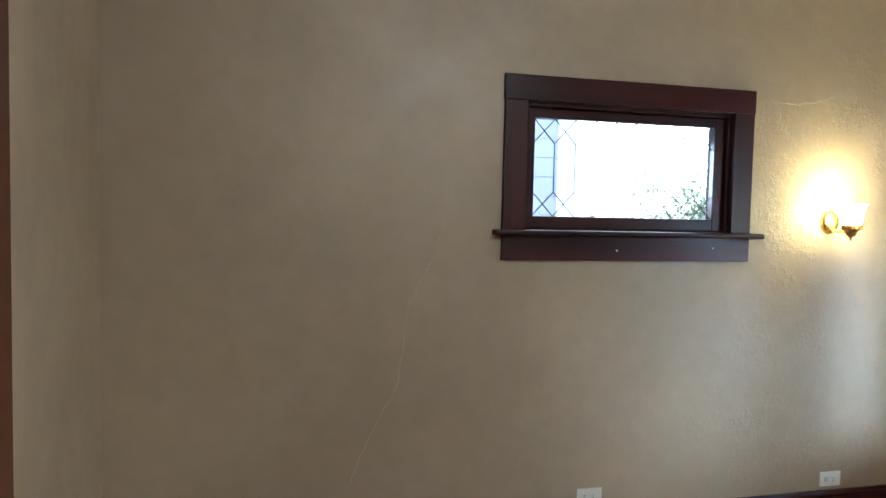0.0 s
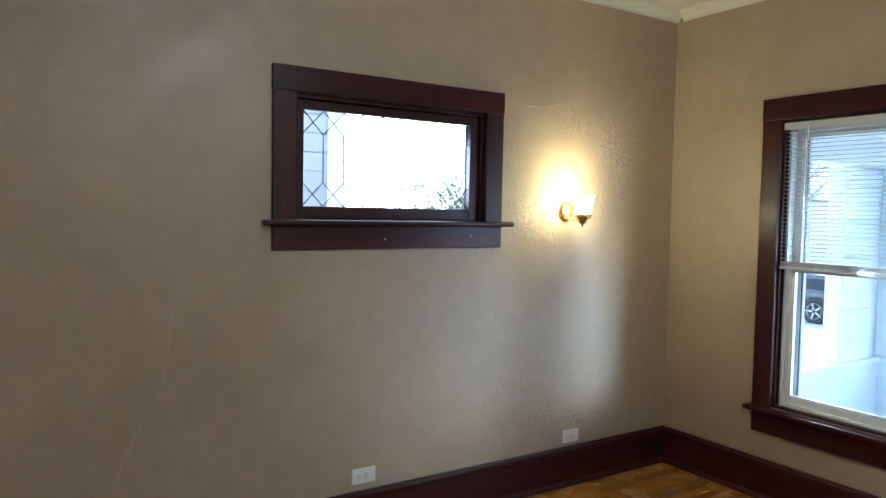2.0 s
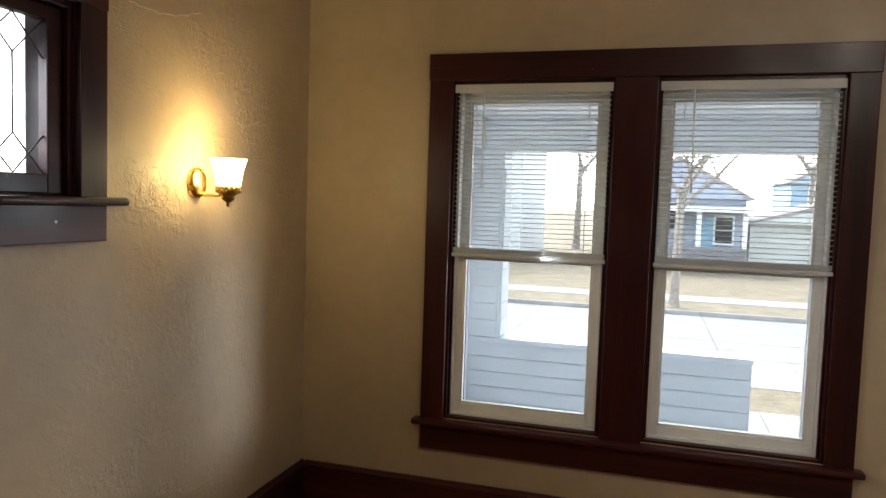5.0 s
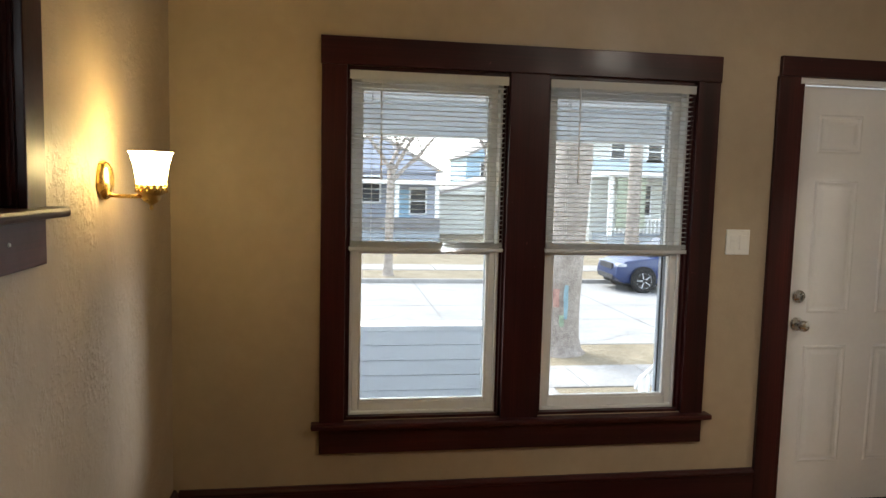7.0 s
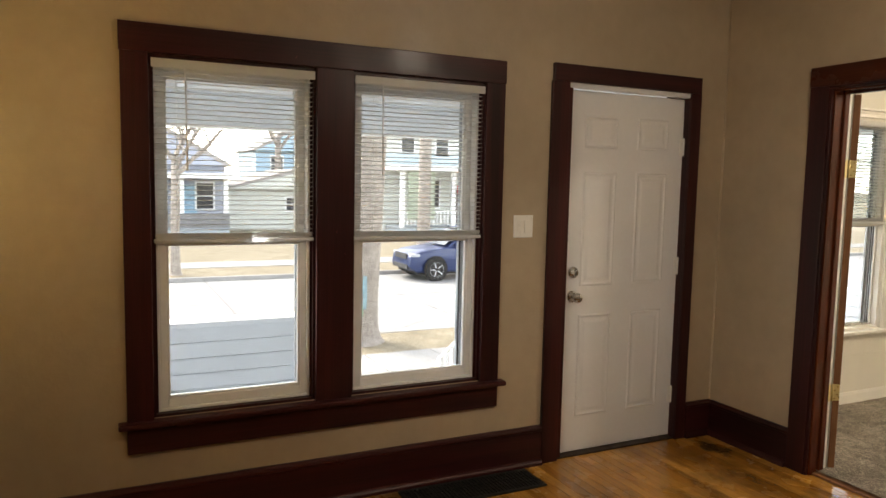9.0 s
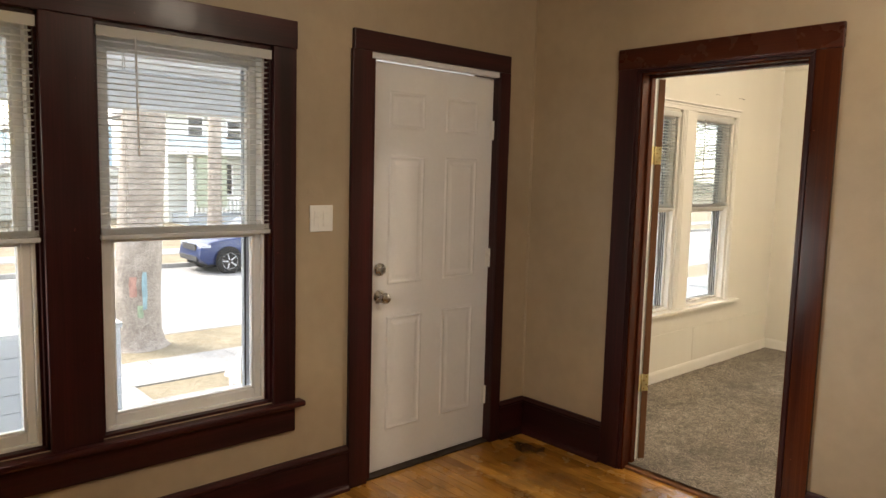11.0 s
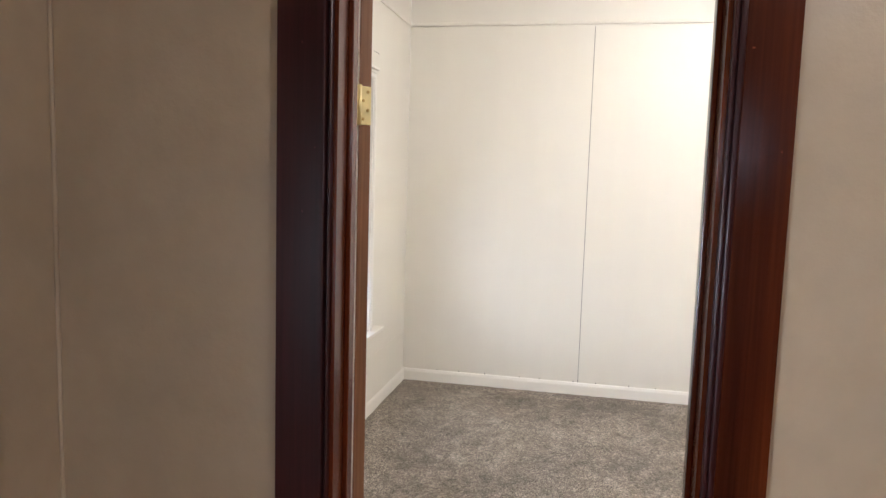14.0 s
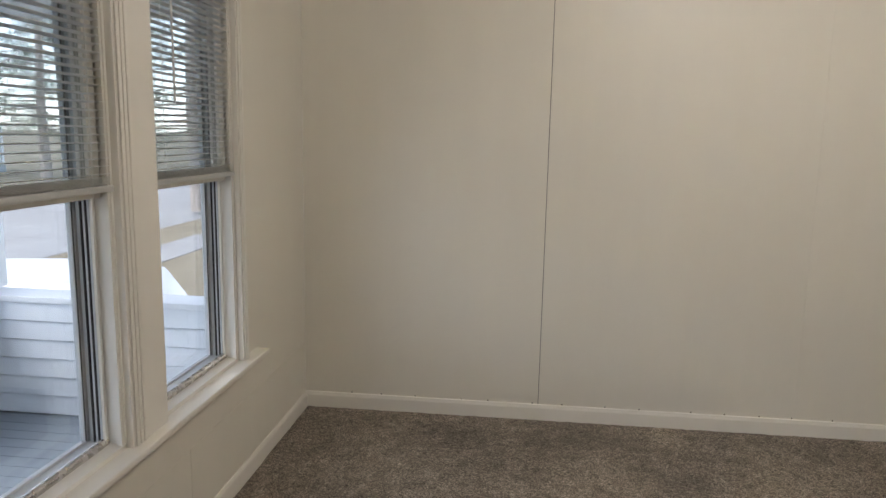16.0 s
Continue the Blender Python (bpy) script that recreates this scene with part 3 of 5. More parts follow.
def living_window(name, units, xw, c, label):
    """Two double-hung vinyl units in one dark cased frame with mullion, stool and apron."""
    ylo, yhi = min(u[0] for u in units), max(u[1] for u in units)
    t = thing(name, label, "window", (xw, (ylo + yhi) / 2, WZ0), kind="structure")
    zt, f = WZ1, xw - 0.021
    m0, m1 = sorted(units)[0][1], sorted(units)[1][0]
    part("side_casing", boxes((f, xw, yhi - 0.004, yhi + c, WZ0 - 0.01, zt), bevel=0.003), WOOD_Z, t)
    part("side_casing", boxes((f, xw, ylo - c, ylo + 0.004, WZ0 - 0.01, zt), bevel=0.003), WOOD_Z, t)
    part("mullion", boxes((f, xw + 0.10, m0 - 0.004, m1 + 0.004, WZ0 - 0.01, zt), bevel=0.003), WOOD_Z, t)
    part("head_casing", boxes((f - 0.002, xw, ylo - c - 0.004, yhi + c + 0.004, zt, zt + 0.115), bevel=0.003), WOOD_Y, t)
    part("stool", boxes((xw - 0.055, xw + 0.09, ylo - c - 0.035, yhi + c + 0.035, WZ0 - 0.030, WZ0 - 0.004), bevel=0.009), WOOD_Y, t)
    part("apron", boxes((f + 0.002, xw, ylo - c, yhi + c, WZ0 - 0.145, WZ0 - 0.030), bevel=0.003), WOOD_Y, t)
    tracks = ((0.022, 0.008, WOOD_Z), (0.127, 0.005, RUBBER), (0.134, 0.005, ALU), (0.141, 0.005, RUBBER), (0.176, 0.005, ALU))
    zm = 1.262
    for y0, y1 in units:
        unit_jambs(t, y0, y1, xw, WZ0, zt, WOOD_Z, tracks)
        u0, u1 = y0 + 0.015, y1 - 0.015
        part("head_stop", boxes((xw + 0.002, xw + 0.030, u0, u1, zt - 0.030, zt - 0.016), bevel=0.003), WOOD_Y, t)
        part("vinyl_frame", boxes(*ring(xw + 0.030, xw + 0.12, u0, u1, WZ0 + 0.012, zt - 0.017, 0.020, 0.019, 0.014), bevel=0.003), VINYL, t)
        sash(t, "lower_sash", xw + 0.042, u0 + 0.020, u1 - 0.020, WZ0 + 0.026, zm + 0.012, 0.030, 0.030, 0.040, VINYL, GLASS)
        sash(t, "upper_sash", xw + 0.080, u0 + 0.020, u1 - 0.020, zm - 0.018, zt - 0.036, 0.032, 0.045, 0.030, VINYL, GLASS)
        part("sash_lock", boxes((xw + 0.048, xw + 0.076, (u0 + u1) / 2 - 0.03, (u0 + u1) / 2 + 0.03, zm + 0.012, zm + 0.024), bevel=0.004), VINYL, t)
        st = part("storm_frame", boxes(*ring(xw + 0.150, xw + 0.172, u0, u1, WZ0 + 0.012, zt - 0.017, 0.046, 0.025, 0.024), (xw + 0.150, xw + 0.172, u0, u1, zm - 0.012, zm + 0.010), bevel=0.002), ALU, t, "aluminium storm window frame")
        part("gasket", boxes((xw + 0.147, xw + 0.150, u0 + 0.036, u0 + 0.042, WZ0 + 0.036, zt - 0.042), (xw + 0.147, xw + 0.150, u1 - 0.042, u1 - 0.036, WZ0 + 0.036, zt - 0.042)), RUBBER, st)
    return t


def bedroom_window(name, units, xw, c, label):
    """Two units with both sashes pushed up, storm glazing below, in cream painted fluted casing."""
    ylo, yhi = min(u[0] for u in units), max(u[1] for u in units)
    t = thing(name, label, "window", (xw, (ylo + yhi) / 2, BZ0), kind="structure")
    zt, f, paint_c = WZ1, xw - 0.021, TRIM_WHITE
    m0, m1 = sorted(units)[0][1], sorted(units)[1][0]
    part("side_casing", boxes((f, xw, yhi - 0.004, yhi + c, BZ0 - 0.003, zt), bevel=0.003), paint_c, t)
    part("side_casing", boxes((f, xw, ylo - c, ylo + 0.004, BZ0 - 0.003, zt), bevel=0.003), paint_c, t)
    part("mullion", boxes((f, xw + 0.10, m0 - 0.004, m1 + 0.004, BZ0 - 0.003, zt), bevel=0.003), paint_c, t)
    part("head_casing", boxes((f, xw, ylo - c, yhi + c, zt, zt + 0.045), bevel=0.003), paint_c, t)
    part("head_cap", boxes((f - 0.018, xw, ylo - c - 0.012, yhi + c + 0.012, zt + 0.045, zt + 0.060), bevel=0.005), paint_c, t)
    part("head_bead", boxes((f - 0.008, f, ylo - c, yhi + c, zt + 0.026, zt + 0.040), bevel=0.004), paint_c, t)
    for y in (m1 - 0.014, m1 - 0.034, m1 - 0.054, yhi + 0.014, yhi + 0.034, ylo - 0.012, ylo - 0.032):
        part("fluting", boxes((f - 0.007, f, y - 0.008, y + 0.008, BZ0 - 0.002, zt), bevel=0.004), paint_c, t)
    part("stool", boxes((xw - 0.060, xw + 0.11, ylo - c - 0.135, yhi + c + 0.135, BZ0 - 0.026, BZ0 - 0.003), bevel=0.006), paint_c, t)
    part("apron", boxes((xw - 0.006, xw, ylo - c - 0.125, yhi + c + 0.125, 0.378, BZ0 - 0.026), bevel=0.002), PANEL_WHITE, t)
    tracks = ((0.004, 0.014, paint_c), (0.050, 0.008, paint_c), (0.062, 0.006, STORM_WHITE), (0.070, 0.003, RUBBER), (0.076, 0.006, STORM_WHITE), (0.085, 0.003, RUBBER), (0.091, 0.010, STORM_WHITE))
    zm = 1.282
    for y0, y1 in units:
        unit_jambs(t, y0, y1, xw, BZ0, zt, paint_c, tracks, 0.118)
        u0, u1 = y0 + 0.015, y1 - 0.015
        sash(t, "lower_sash", xw + 0.028, u0 + 0.002, u1 - 0.002, zm, zt - 0.018, 0.030, 0.030, 0.044, paint_c, GLASS, 0.022)
        sash(t, "upper_sash", xw + 0.052, u0 + 0.002, u1 - 0.002, zm + 0.004, zt - 0.018, 0.032, 0.045, 0.036, paint_c, GLASS, 0.022)
        st = part("storm_frame", boxes(*ring(xw + 0.106, xw + 0.122, u0, u1, BZ0 + 0.012, zt - 0.017, 0.024, 0.025, 0.014), (xw + 0.106, xw + 0.122, u0, u1, zm - 0.012, zm + 0.010), bevel=0.002), STORM_WHITE, t, "pale enamelled storm window frame")
        part("gasket", boxes((xw + 0.103, xw + 0.106, u0 + 0.020, u0 + 0.023, BZ0 + 0.026, zt - 0.042), (xw + 0.103, xw + 0.106, u1 - 0.023, u1 - 0.020, BZ0 + 0.026, zt - 0.042)), RUBBER, st)
        p = part("pane", boxes((xw + 0.112, xw + 0.115, u0 + 0.024, u1 - 0.024, BZ0 + 0.026, zt - 0.042)), GLASS, st)
        p.visible_shadow = False
        bm = bmesh.new()
        tube(bm, [(xw + 0.058, u0 + 0.002, BZ0 + 0.018), (xw + 0.058, u1 - 0.002, BZ0 + 0.018)], [0.013, 0.013], 14)
        part("storm_rail", bm, STEEL, t, "rounded aluminium bottom rail", True)
        part("storm_sill", boxes((xw + 0.066, xw + 0.106, u0, u1, BZ0 + 0.012, BZ0 + 0.020), bevel=0.002), ALU, t)
    return t


living_window("window_1", LIV_WINS, XF, 0.102, "pair of white double-hung windows in dark-stained wooden casing")
bedroom_window("window_2", BED_WINS, XB, 0.050, "pair of raised sash windows with storm glazing in cream painted casing")


def slat_mesh(length, tilt):
    bm = bmesh.new()
    n, w = 4, 0.0245
    top, low = [], []
    for k in range(n + 1):
        u = (k / n - 0.5)
        p = Matrix.Rotation(tilt, 3, 'Y') @ Vector((u * w, 0, 0.0022 * (1 - 4 * u * u)))
        top.append([bm.verts.new((p.x, s * length / 2, p.z)) for s in (-1, 1)])
        low.append([bm.verts.new((p.x, s * length / 2, p.z - 0.0007)) for s in (-1, 1)])
    for a, b in zip(top, top[1:]):
        bm.faces.new((a[0], b[0], b[1], a[1]))
    for a, b in zip(low, low[1:]):
        bm.faces.new((a[0], a[1], b[1], b[0]))
    bm.faces.new((top[0][0], top[0][1], low[0][1], low[0][0]))
    bm.faces.new((top[-1][0], low[-1][0], low[-1][1], top[-1][1]))
    return mesh_of("slat", bm, BLIND, True)


def blind(x, y0, y1, ztop, zbot, tilt, label):
    """Mini blind, lowered half way: headrail, slats, ladder cords, bottom rail and wand."""
    y = (y0 + y1) / 2
    t = thing("window_blind", label, "blind", (x, y, zbot), "mini blinds in the windows")
    part("headrail", boxes((x - 0.014, x + 0.020, y0, y1, ztop - 0.030, ztop), bevel=0.002), BLIND, t)
    part("valance", boxes((x - 0.021, x - 0.015, y0 - 0.002, y1 + 0.002, ztop - 0.036, ztop + 0.001), bevel=0.002), BLIND, t)
    me = slat_mesh(y1 - y0 - 0.012, radians(tilt))
    z, rnd = ztop - 0.048, random.Random(int(y * 100))
    while z > zbot + 0.046:
        s = new("slat", me)
        s.parent, s.matrix_parent_inverse = t, parent_inverse(t)
        s.location = (x + rnd.uniform(-0.0004, 0.0004), y, z + rnd.uniform(-0.0004, 0.0004))
        s.rotation_euler = (radians(rnd.uniform(-0.04, 0.04)), radians(rnd.uniform(-0.8, 0.8)), 0)
        z -= 0.0212
    for k in range(6):
        s = new("slat", me)
        s.parent, s.matrix_parent_inverse = t, parent_inverse(t)
        s.location = (x + rnd.uniform(-0.001, 0.001), y, zbot + 0.0215 + k * 0.0035)
    part("bottom_rail", boxes((x - 0.016, x + 0.016, y0 + 0.001, y1 - 0.001, zbot, zbot + 0.018), bevel=0.005), BLIND, t)
    for k in (0.14, 0.86):
        yy = y0 + (y1 - y0) * k
        part("ladder_cord", boxes((x - 0.0135, x - 0.0125, yy - 0.0008, yy + 0.0008, zbot + 0.02, ztop - 0.03), (x + 0.0125, x + 0.0135, yy - 0.0008, yy + 0.0008, zbot + 0.02, ztop - 0.03)), BLIND, t)
    bm = bmesh.new()
    yw = y1 - 0.13
    tube(bm, [(x - 0.026, yw, ztop - 0.028), (x - 0.027, yw - 0.002, ztop - 0.25), (x - 0.026, yw - 0.004, ztop - 0.455)], [0.0038, 0.0036, 0.0042], 6)
    part("tilt_wand", bm, VINYL, t, "clear plastic tilt wand")


for a, b in LIV_WINS:
    blind(XF + 0.008, a + 0.012, b - 0.016, 2.010, 1.250, 4, "white aluminium mini blind lowered half way, slats open")
for a, b in BED_WINS:
    blind(XB + 0.010, a + 0.006, b - 0.006, 2.010, 1.300, 9, "white aluminium mini blind lowered half way, slats open")

# small leaded window
t = thing("window_3", "small leaded glass window in dark-stained wooden casing", "window", (1.08, YS, 1.475), kind="structure")
x0, x1, z0, z1 = SW
part("side_casing", boxes((x0 - 0.098, x0 + 0.003, YS - 0.021, YS, z0 - 0.01, z1), bevel=0.003), WOOD_Z, t)
part("side_casing", boxes((x1 - 0.003, x1 + 0.098, YS - 0.021, YS, z0 - 0.01, z1), bevel=0.003), WOOD_Z, t)
part("head_casing", boxes((x0 - 0.101, x1 + 0.101, YS - 0.023, YS, z1, z1 + 0.106), bevel=0.003), WOOD_X, t)
part("stool", boxes((x0 - 0.138, x1 + 0.155, YS - 0.055, YS + 0.06, z0 - 0.024, z0), bevel=0.009), WOOD_X, t)
part("apron", boxes((x0 - 0.098, x1 + 0.098, YS - 0.019, YS, z0 - 0.130, z0 - 0.024), bevel=0.003), WOOD_X, t)
part("jamb", boxes((x0, x0 + 0.006, YS + 0.001, 2.79, z0, z1), (x1 - 0.006, x1, YS + 0.001, 2.79, z0, z1), (x0, x1, YS + 0.001, 2.79, z1 - 0.006, z1), (x0, x1, YS + 0.06, 2.79, z0 - 0.01, z0 + 0.006)), WOOD_Z, t)
for k in range(2):
    o, d = 0.006 + 0.012 * k, YS + 0.008 + 0.016 * k
    part("stop_moulding", boxes((x0 + o, x0 + o + 0.014, d, d + 0.02, z0 + 0.006, z1 - o), (x1 - o - 0.014, x1 - o, d, d + 0.02, z0 + 0.006, z1 - o),
                                (x0 + o, x1 - o, d, d + 0.02, z1 - o - 0.014, z1 - o), bevel=0.004), WOOD_Z, t)
GX0, GX1, GZ0, GZ1, GY = 0.640, 1.517, 1.530, 1.950, 2.655
fr = part("sash", boxes((x0 + 0.006, GX0, GY - 0.016, GY + 0.018, z0 + 0.006, z1 - 0.006), (GX1, x1 - 0.006, GY - 0.016, GY + 0.018, z0 + 0.006, z1 - 0.006),
                        (GX0, GX1, GY - 0.016, GY + 0.018, z0 + 0.006, GZ0), (GX0, GX1, GY - 0.016, GY + 0.018, GZ1, z1 - 0.006), bevel=0.004), WOOD_X, t)
p = part("pane", boxes((GX0, GX1, GY, GY + 0.004, GZ0, GZ1)), LEADED, fr)
p.visible_shadow = False


def came(p0, p1, r=0.0028):
    bm = bmesh.new()
    tube(bm, [(p0[0], GY, p0[1]), (p1[0], GY, p1[1])], [r, r], 6)
    part("came", bm, LEAD, fr)


NC = 9
cw, ch = (GX1 - GX0) / NC, 0.105
for k in range(NC):
    a, b = GX0 + k * cw, GX0 + (k + 1) * cw
    came((a, GZ1), (b, GZ1 - ch))
    came((b, GZ1), (a, GZ1 - ch))
    came((a, GZ0 + ch), (b, GZ0))
    came((b, GZ0 + ch), (a, GZ0))
    if k:
        came((a, GZ0 + ch), (a, GZ1 - ch))
    for zz in (GZ1 - ch / 2, GZ0 + ch / 2):
        bm = bmesh.new()
        bmesh.ops.create_icosphere(bm, subdivisions=1, radius=0.0045)
        bmesh.ops.translate(bm, verts=bm.verts, vec=((a + b) / 2, GY, zz))
        part("solder_knot", bm, LEAD, fr)

for x, z in ((1.145, 2.075), (0.53, 2.095), (1.02, 1.385), (1.50, 1.40)):
    bm = bmesh.new()
    lathe(bm, [(0.0, -0.0015), (0.004, -0.0012), (0.0045, 0.002)], (x, YS - 0.0205, z), 'y', 8)
    part("nail_head", bm, PLASTIC, t)

# ---- front door ----
DY0, DY1, DX = -1.028, -0.203, 3.040
t = thing("door_frame", "dark-stained wooden casing round the front door, paint chipped at the edges", "door frame", (XF, -0.6, 0), kind="structure")
part("side_casing", boxes((XF - 0.022, XF, -0.165, -0.058, 0, 2.075), bevel=0.003), WOOD_Z, t)
part("side_casing", boxes((XF - 0.022, XF, -1.100, -1.026, 0, 2.075), bevel=0.003), WOOD_Z, t)
part("head_casing", boxes((XF - 0.024, XF, -1.096, -0.066, 2.075, 2.166), bevel=0.003), WOOD_Y, t)
part("jamb", boxes((XF, 3.19, -0.203 + 0.004, -0.160, 0, 2.08), (XF, 3.19, -1.03, -1.0285, 0, 2.08), bevel=0.0), WOOD_Z, t)
part("weather_strip", boxes((XF - 0.006, XF + 0.03, -1.03, -0.16, 2.047, 2.078), bevel=0.005), DOOR_WHITE, t, "white painted strip over the door")
part("sill_plate", boxes((XF - 0.005, 3.19, -1.028, -0.165, 0.0, 0.009), bevel=0.003), OAK_GAP, t, "dark door sill")

d = thing("front_door", "closed white six-panel front door with satin nickel knob and deadbolt", "door", (DX, -0.615, 0.012))
part("slab", boxes((DX, DX + 0.044, DY0, DY1, 0.014, 2.044), bevel=0.002), DOOR_WHITE, d)


def panel_mould(y0, y1, z0, z1):
    """An embossed panel: sloped ridge, channel and raised field."""
    bm = bmesh.new()
    steps = [(0.0, 0.0), (0.006, 0.0045), (0.012, 0.0050), (0.020, 0.0012), (0.032, 0.0012), (0.048, 0.0042)]
    rings = [[bm.verts.new((DX - h, y, z)) for y, z in ((y0 + o, z0 + o), (y1 - o, z0 + o), (y1 - o, z1 - o), (y0 + o, z1 - o))] for o, h in steps]
    for a, b in zip(rings, rings[1:]):
        for k in range(4):
            bm.faces.new((a[k], a[(k + 1) % 4], b[(k + 1) % 4], b[k]))
    bm.faces.new(rings[-1])
    back = [bm.verts.new((DX + 0.01, v.co.y, v.co.z)) for v in rings[0]]
    for k in range(4):
        bm.faces.new((rings[0][k], back[k], back[(k + 1) % 4], rings[0][(k + 1) % 4]))
    bmesh.ops.recalc_face_normals(bm, faces=bm.faces)
    part("panel", bm, DOOR_WHITE, d)


for y0, y1 in ((-0.545, -0.315), (-0.915, -0.685)):
    for z0, z1 in ((0.215, 0.805), (0.965, 1.605), (1.735, 1.915)):
        panel_mould(y0, y1, z0, z1)

bm = bmesh.new()
lathe(bm, [(0.0, 0), (0.033, 0.0), (0.033, -0.005), (0.029, -0.012), (0.024, -0.013), (0.023, -0.02), (0.0, -0.021)], (DX - 0.0, -0.270, 1.046), 'x')
db = part("deadbolt", bm, STEEL, d, "satin nickel deadbolt", True)
part("thumb_turn", boxes((DX - 0.040, DX - 0.020, -0.275, -0.265, 1.028, 1.064), bevel=0.004), STEEL, db)
bm = bmesh.new()
lathe(bm, [(0.0, 0), (0.034, 0.0), (0.033, -0.006), (0.018, -0.012), (0.012, -0.020), (0.013, -0.032), (0.022, -0.040), (0.028, -0.052), (0.027, -0.062), (0.020, -0.070), (0.0, -0.072)], (DX, -0.270, 0.910), 'x')
part("knob", bm, STEEL, d, "round satin nickel knob", True)


def leaf_hinge(parent, y, z, name="hinge"):
    bm = bmesh.new()
    box(bm, DX - 0.004, DX - 0.001, y, y + 0.024, z - 0.05, z + 0.05, 0.001)
    lathe(bm, [(0.006, -0.052), (0.006, 0.052)], (DX - 0.008, y - 0.002, z), 'z', 10)
    part(name, bm, PLASTIC, parent, "white painted hinge")


for z in (1.765, 1.06, 0.27):
    leaf_hinge(d, DY0 + 0.002, z)

# ---- bedroom doorway and its open door ----
t = thing("door_2", "cased bedroom doorway in red-brown varnished wood", "doorway", (1.9, YP, 0), kind="structure")
a0, a1, zt = DW[0], DW[1], DW[3]
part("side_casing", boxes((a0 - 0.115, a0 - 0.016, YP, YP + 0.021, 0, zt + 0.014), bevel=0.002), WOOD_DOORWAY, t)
# same wood on both sides; left casing painted darker in place of shade
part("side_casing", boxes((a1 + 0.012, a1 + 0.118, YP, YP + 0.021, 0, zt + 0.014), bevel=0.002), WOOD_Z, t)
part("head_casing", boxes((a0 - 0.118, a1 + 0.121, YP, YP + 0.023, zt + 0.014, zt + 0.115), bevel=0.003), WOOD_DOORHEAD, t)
for d0, d1, out in ((-0.016, -0.004, 0.027), (-0.004, 0.006, 0.020)):
    part("inner_bead", boxes((a0 + d0, a0 + d1, YP, YP + out, 0, zt - d1), (a1 - d1, a1 - d0 - 0.004, YP, YP + out, 0, zt - d1), (a0 + d0, a1 - d0 - 0.004, YP, YP + out, zt - d1, zt - d0 - 0.002), bevel=0.004), WOOD_Z, t)
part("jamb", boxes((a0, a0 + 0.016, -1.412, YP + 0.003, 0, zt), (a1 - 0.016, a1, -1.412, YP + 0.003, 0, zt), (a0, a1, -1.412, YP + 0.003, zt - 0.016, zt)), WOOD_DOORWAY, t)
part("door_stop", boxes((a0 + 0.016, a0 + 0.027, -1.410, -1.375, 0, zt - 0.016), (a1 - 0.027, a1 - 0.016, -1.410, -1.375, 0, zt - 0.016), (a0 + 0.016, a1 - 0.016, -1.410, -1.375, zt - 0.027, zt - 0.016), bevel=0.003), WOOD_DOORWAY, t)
part("painted_jamb", boxes((a0 + 0.001, a0 + 0.013, YQ - 0.002, -1.412, 0, zt), (a1 - 0.013, a1, YQ - 0.002, -1.412, 0, zt), (a0, a1, YQ - 0.002, -1.412, zt - 0.013, zt)), TRIM_WHITE, t, "cream painted bedroom half of the jamb")
part("bedroom_casing", boxes((a1, a1 + 0.06, YQ - 0.016, YQ, 0, zt + 0.06), (a0 - 0.012, a1, YQ - 0.016, YQ, zt, zt + 0.06), bevel=0.003), TRIM_WHITE, t)

PIV = Vector((2.286, -1.460, 0))
door = thing("bedroom_door", "open cream painted bedroom door with bare wooden hinge edge", "door", PIV)
DU = 31


def door_bm(*specs, bevel=0.0):
    bm = boxes(*specs, bevel=bevel)
    bm.transform(Matrix.Translation(PIV) @ Matrix.Rotation(radians(-DU), 4, 'Z'))
    return bm


part("slab", door_bm((0.003, 0.80, -0.036, 0.0, 0.02, 2.030), bevel=0.002), TRIM_WHITE, door)
part("hinge_edge", door_bm((0.0, 0.003, -0.0355, -0.0005, 0.021, 2.029)), RAW_EDGE, door, "bare brown wooden hinge edge")
for z in (1.643, 0.442):
    h = part("hinge", door_bm((-0.003, 0.0, -0.034, 0.003, z - 0.045, z + 0.045), bevel=0.001), HINGE, door, "brass butt hinge")
    bm = bmesh.new()
    lathe(bm, [(0.0055, -0.047), (0.0055, 0.047)], (0, 0, 0), 'z', 12)
    bmesh.ops.translate(bm, verts=bm.verts, vec=PIV + Vector((-0.002, 0.006, z)))
    part("knuckle", bm, HINGE, h, smooth=True)
    part("jamb_leaf", boxes((a1 - 0.0155, a1 - 0.0128, YQ + 0.002, YQ + 0.030, z - 0.045, z + 0.045)), HINGE, h)
    for dz in (-0.032, -0.011, 0.011, 0.032):
        bm = bmesh.new()
        lathe(bm, [(0.0, -0.0046), (0.0042, -0.004), (0.0042, -0.003)], (0, 0, 0), 'x', 8)
        bmesh.ops.translate(bm, verts=bm.verts, vec=(0, -0.016 + (0.007 if dz in (-0.032, 0.011) else -0.007), z + dz))
        bm.transform(Matrix.Translation(PIV) @ Matrix.Rotation(radians(-DU), 4, 'Z'))
        part("screw", bm, OLD_BRASS, h)

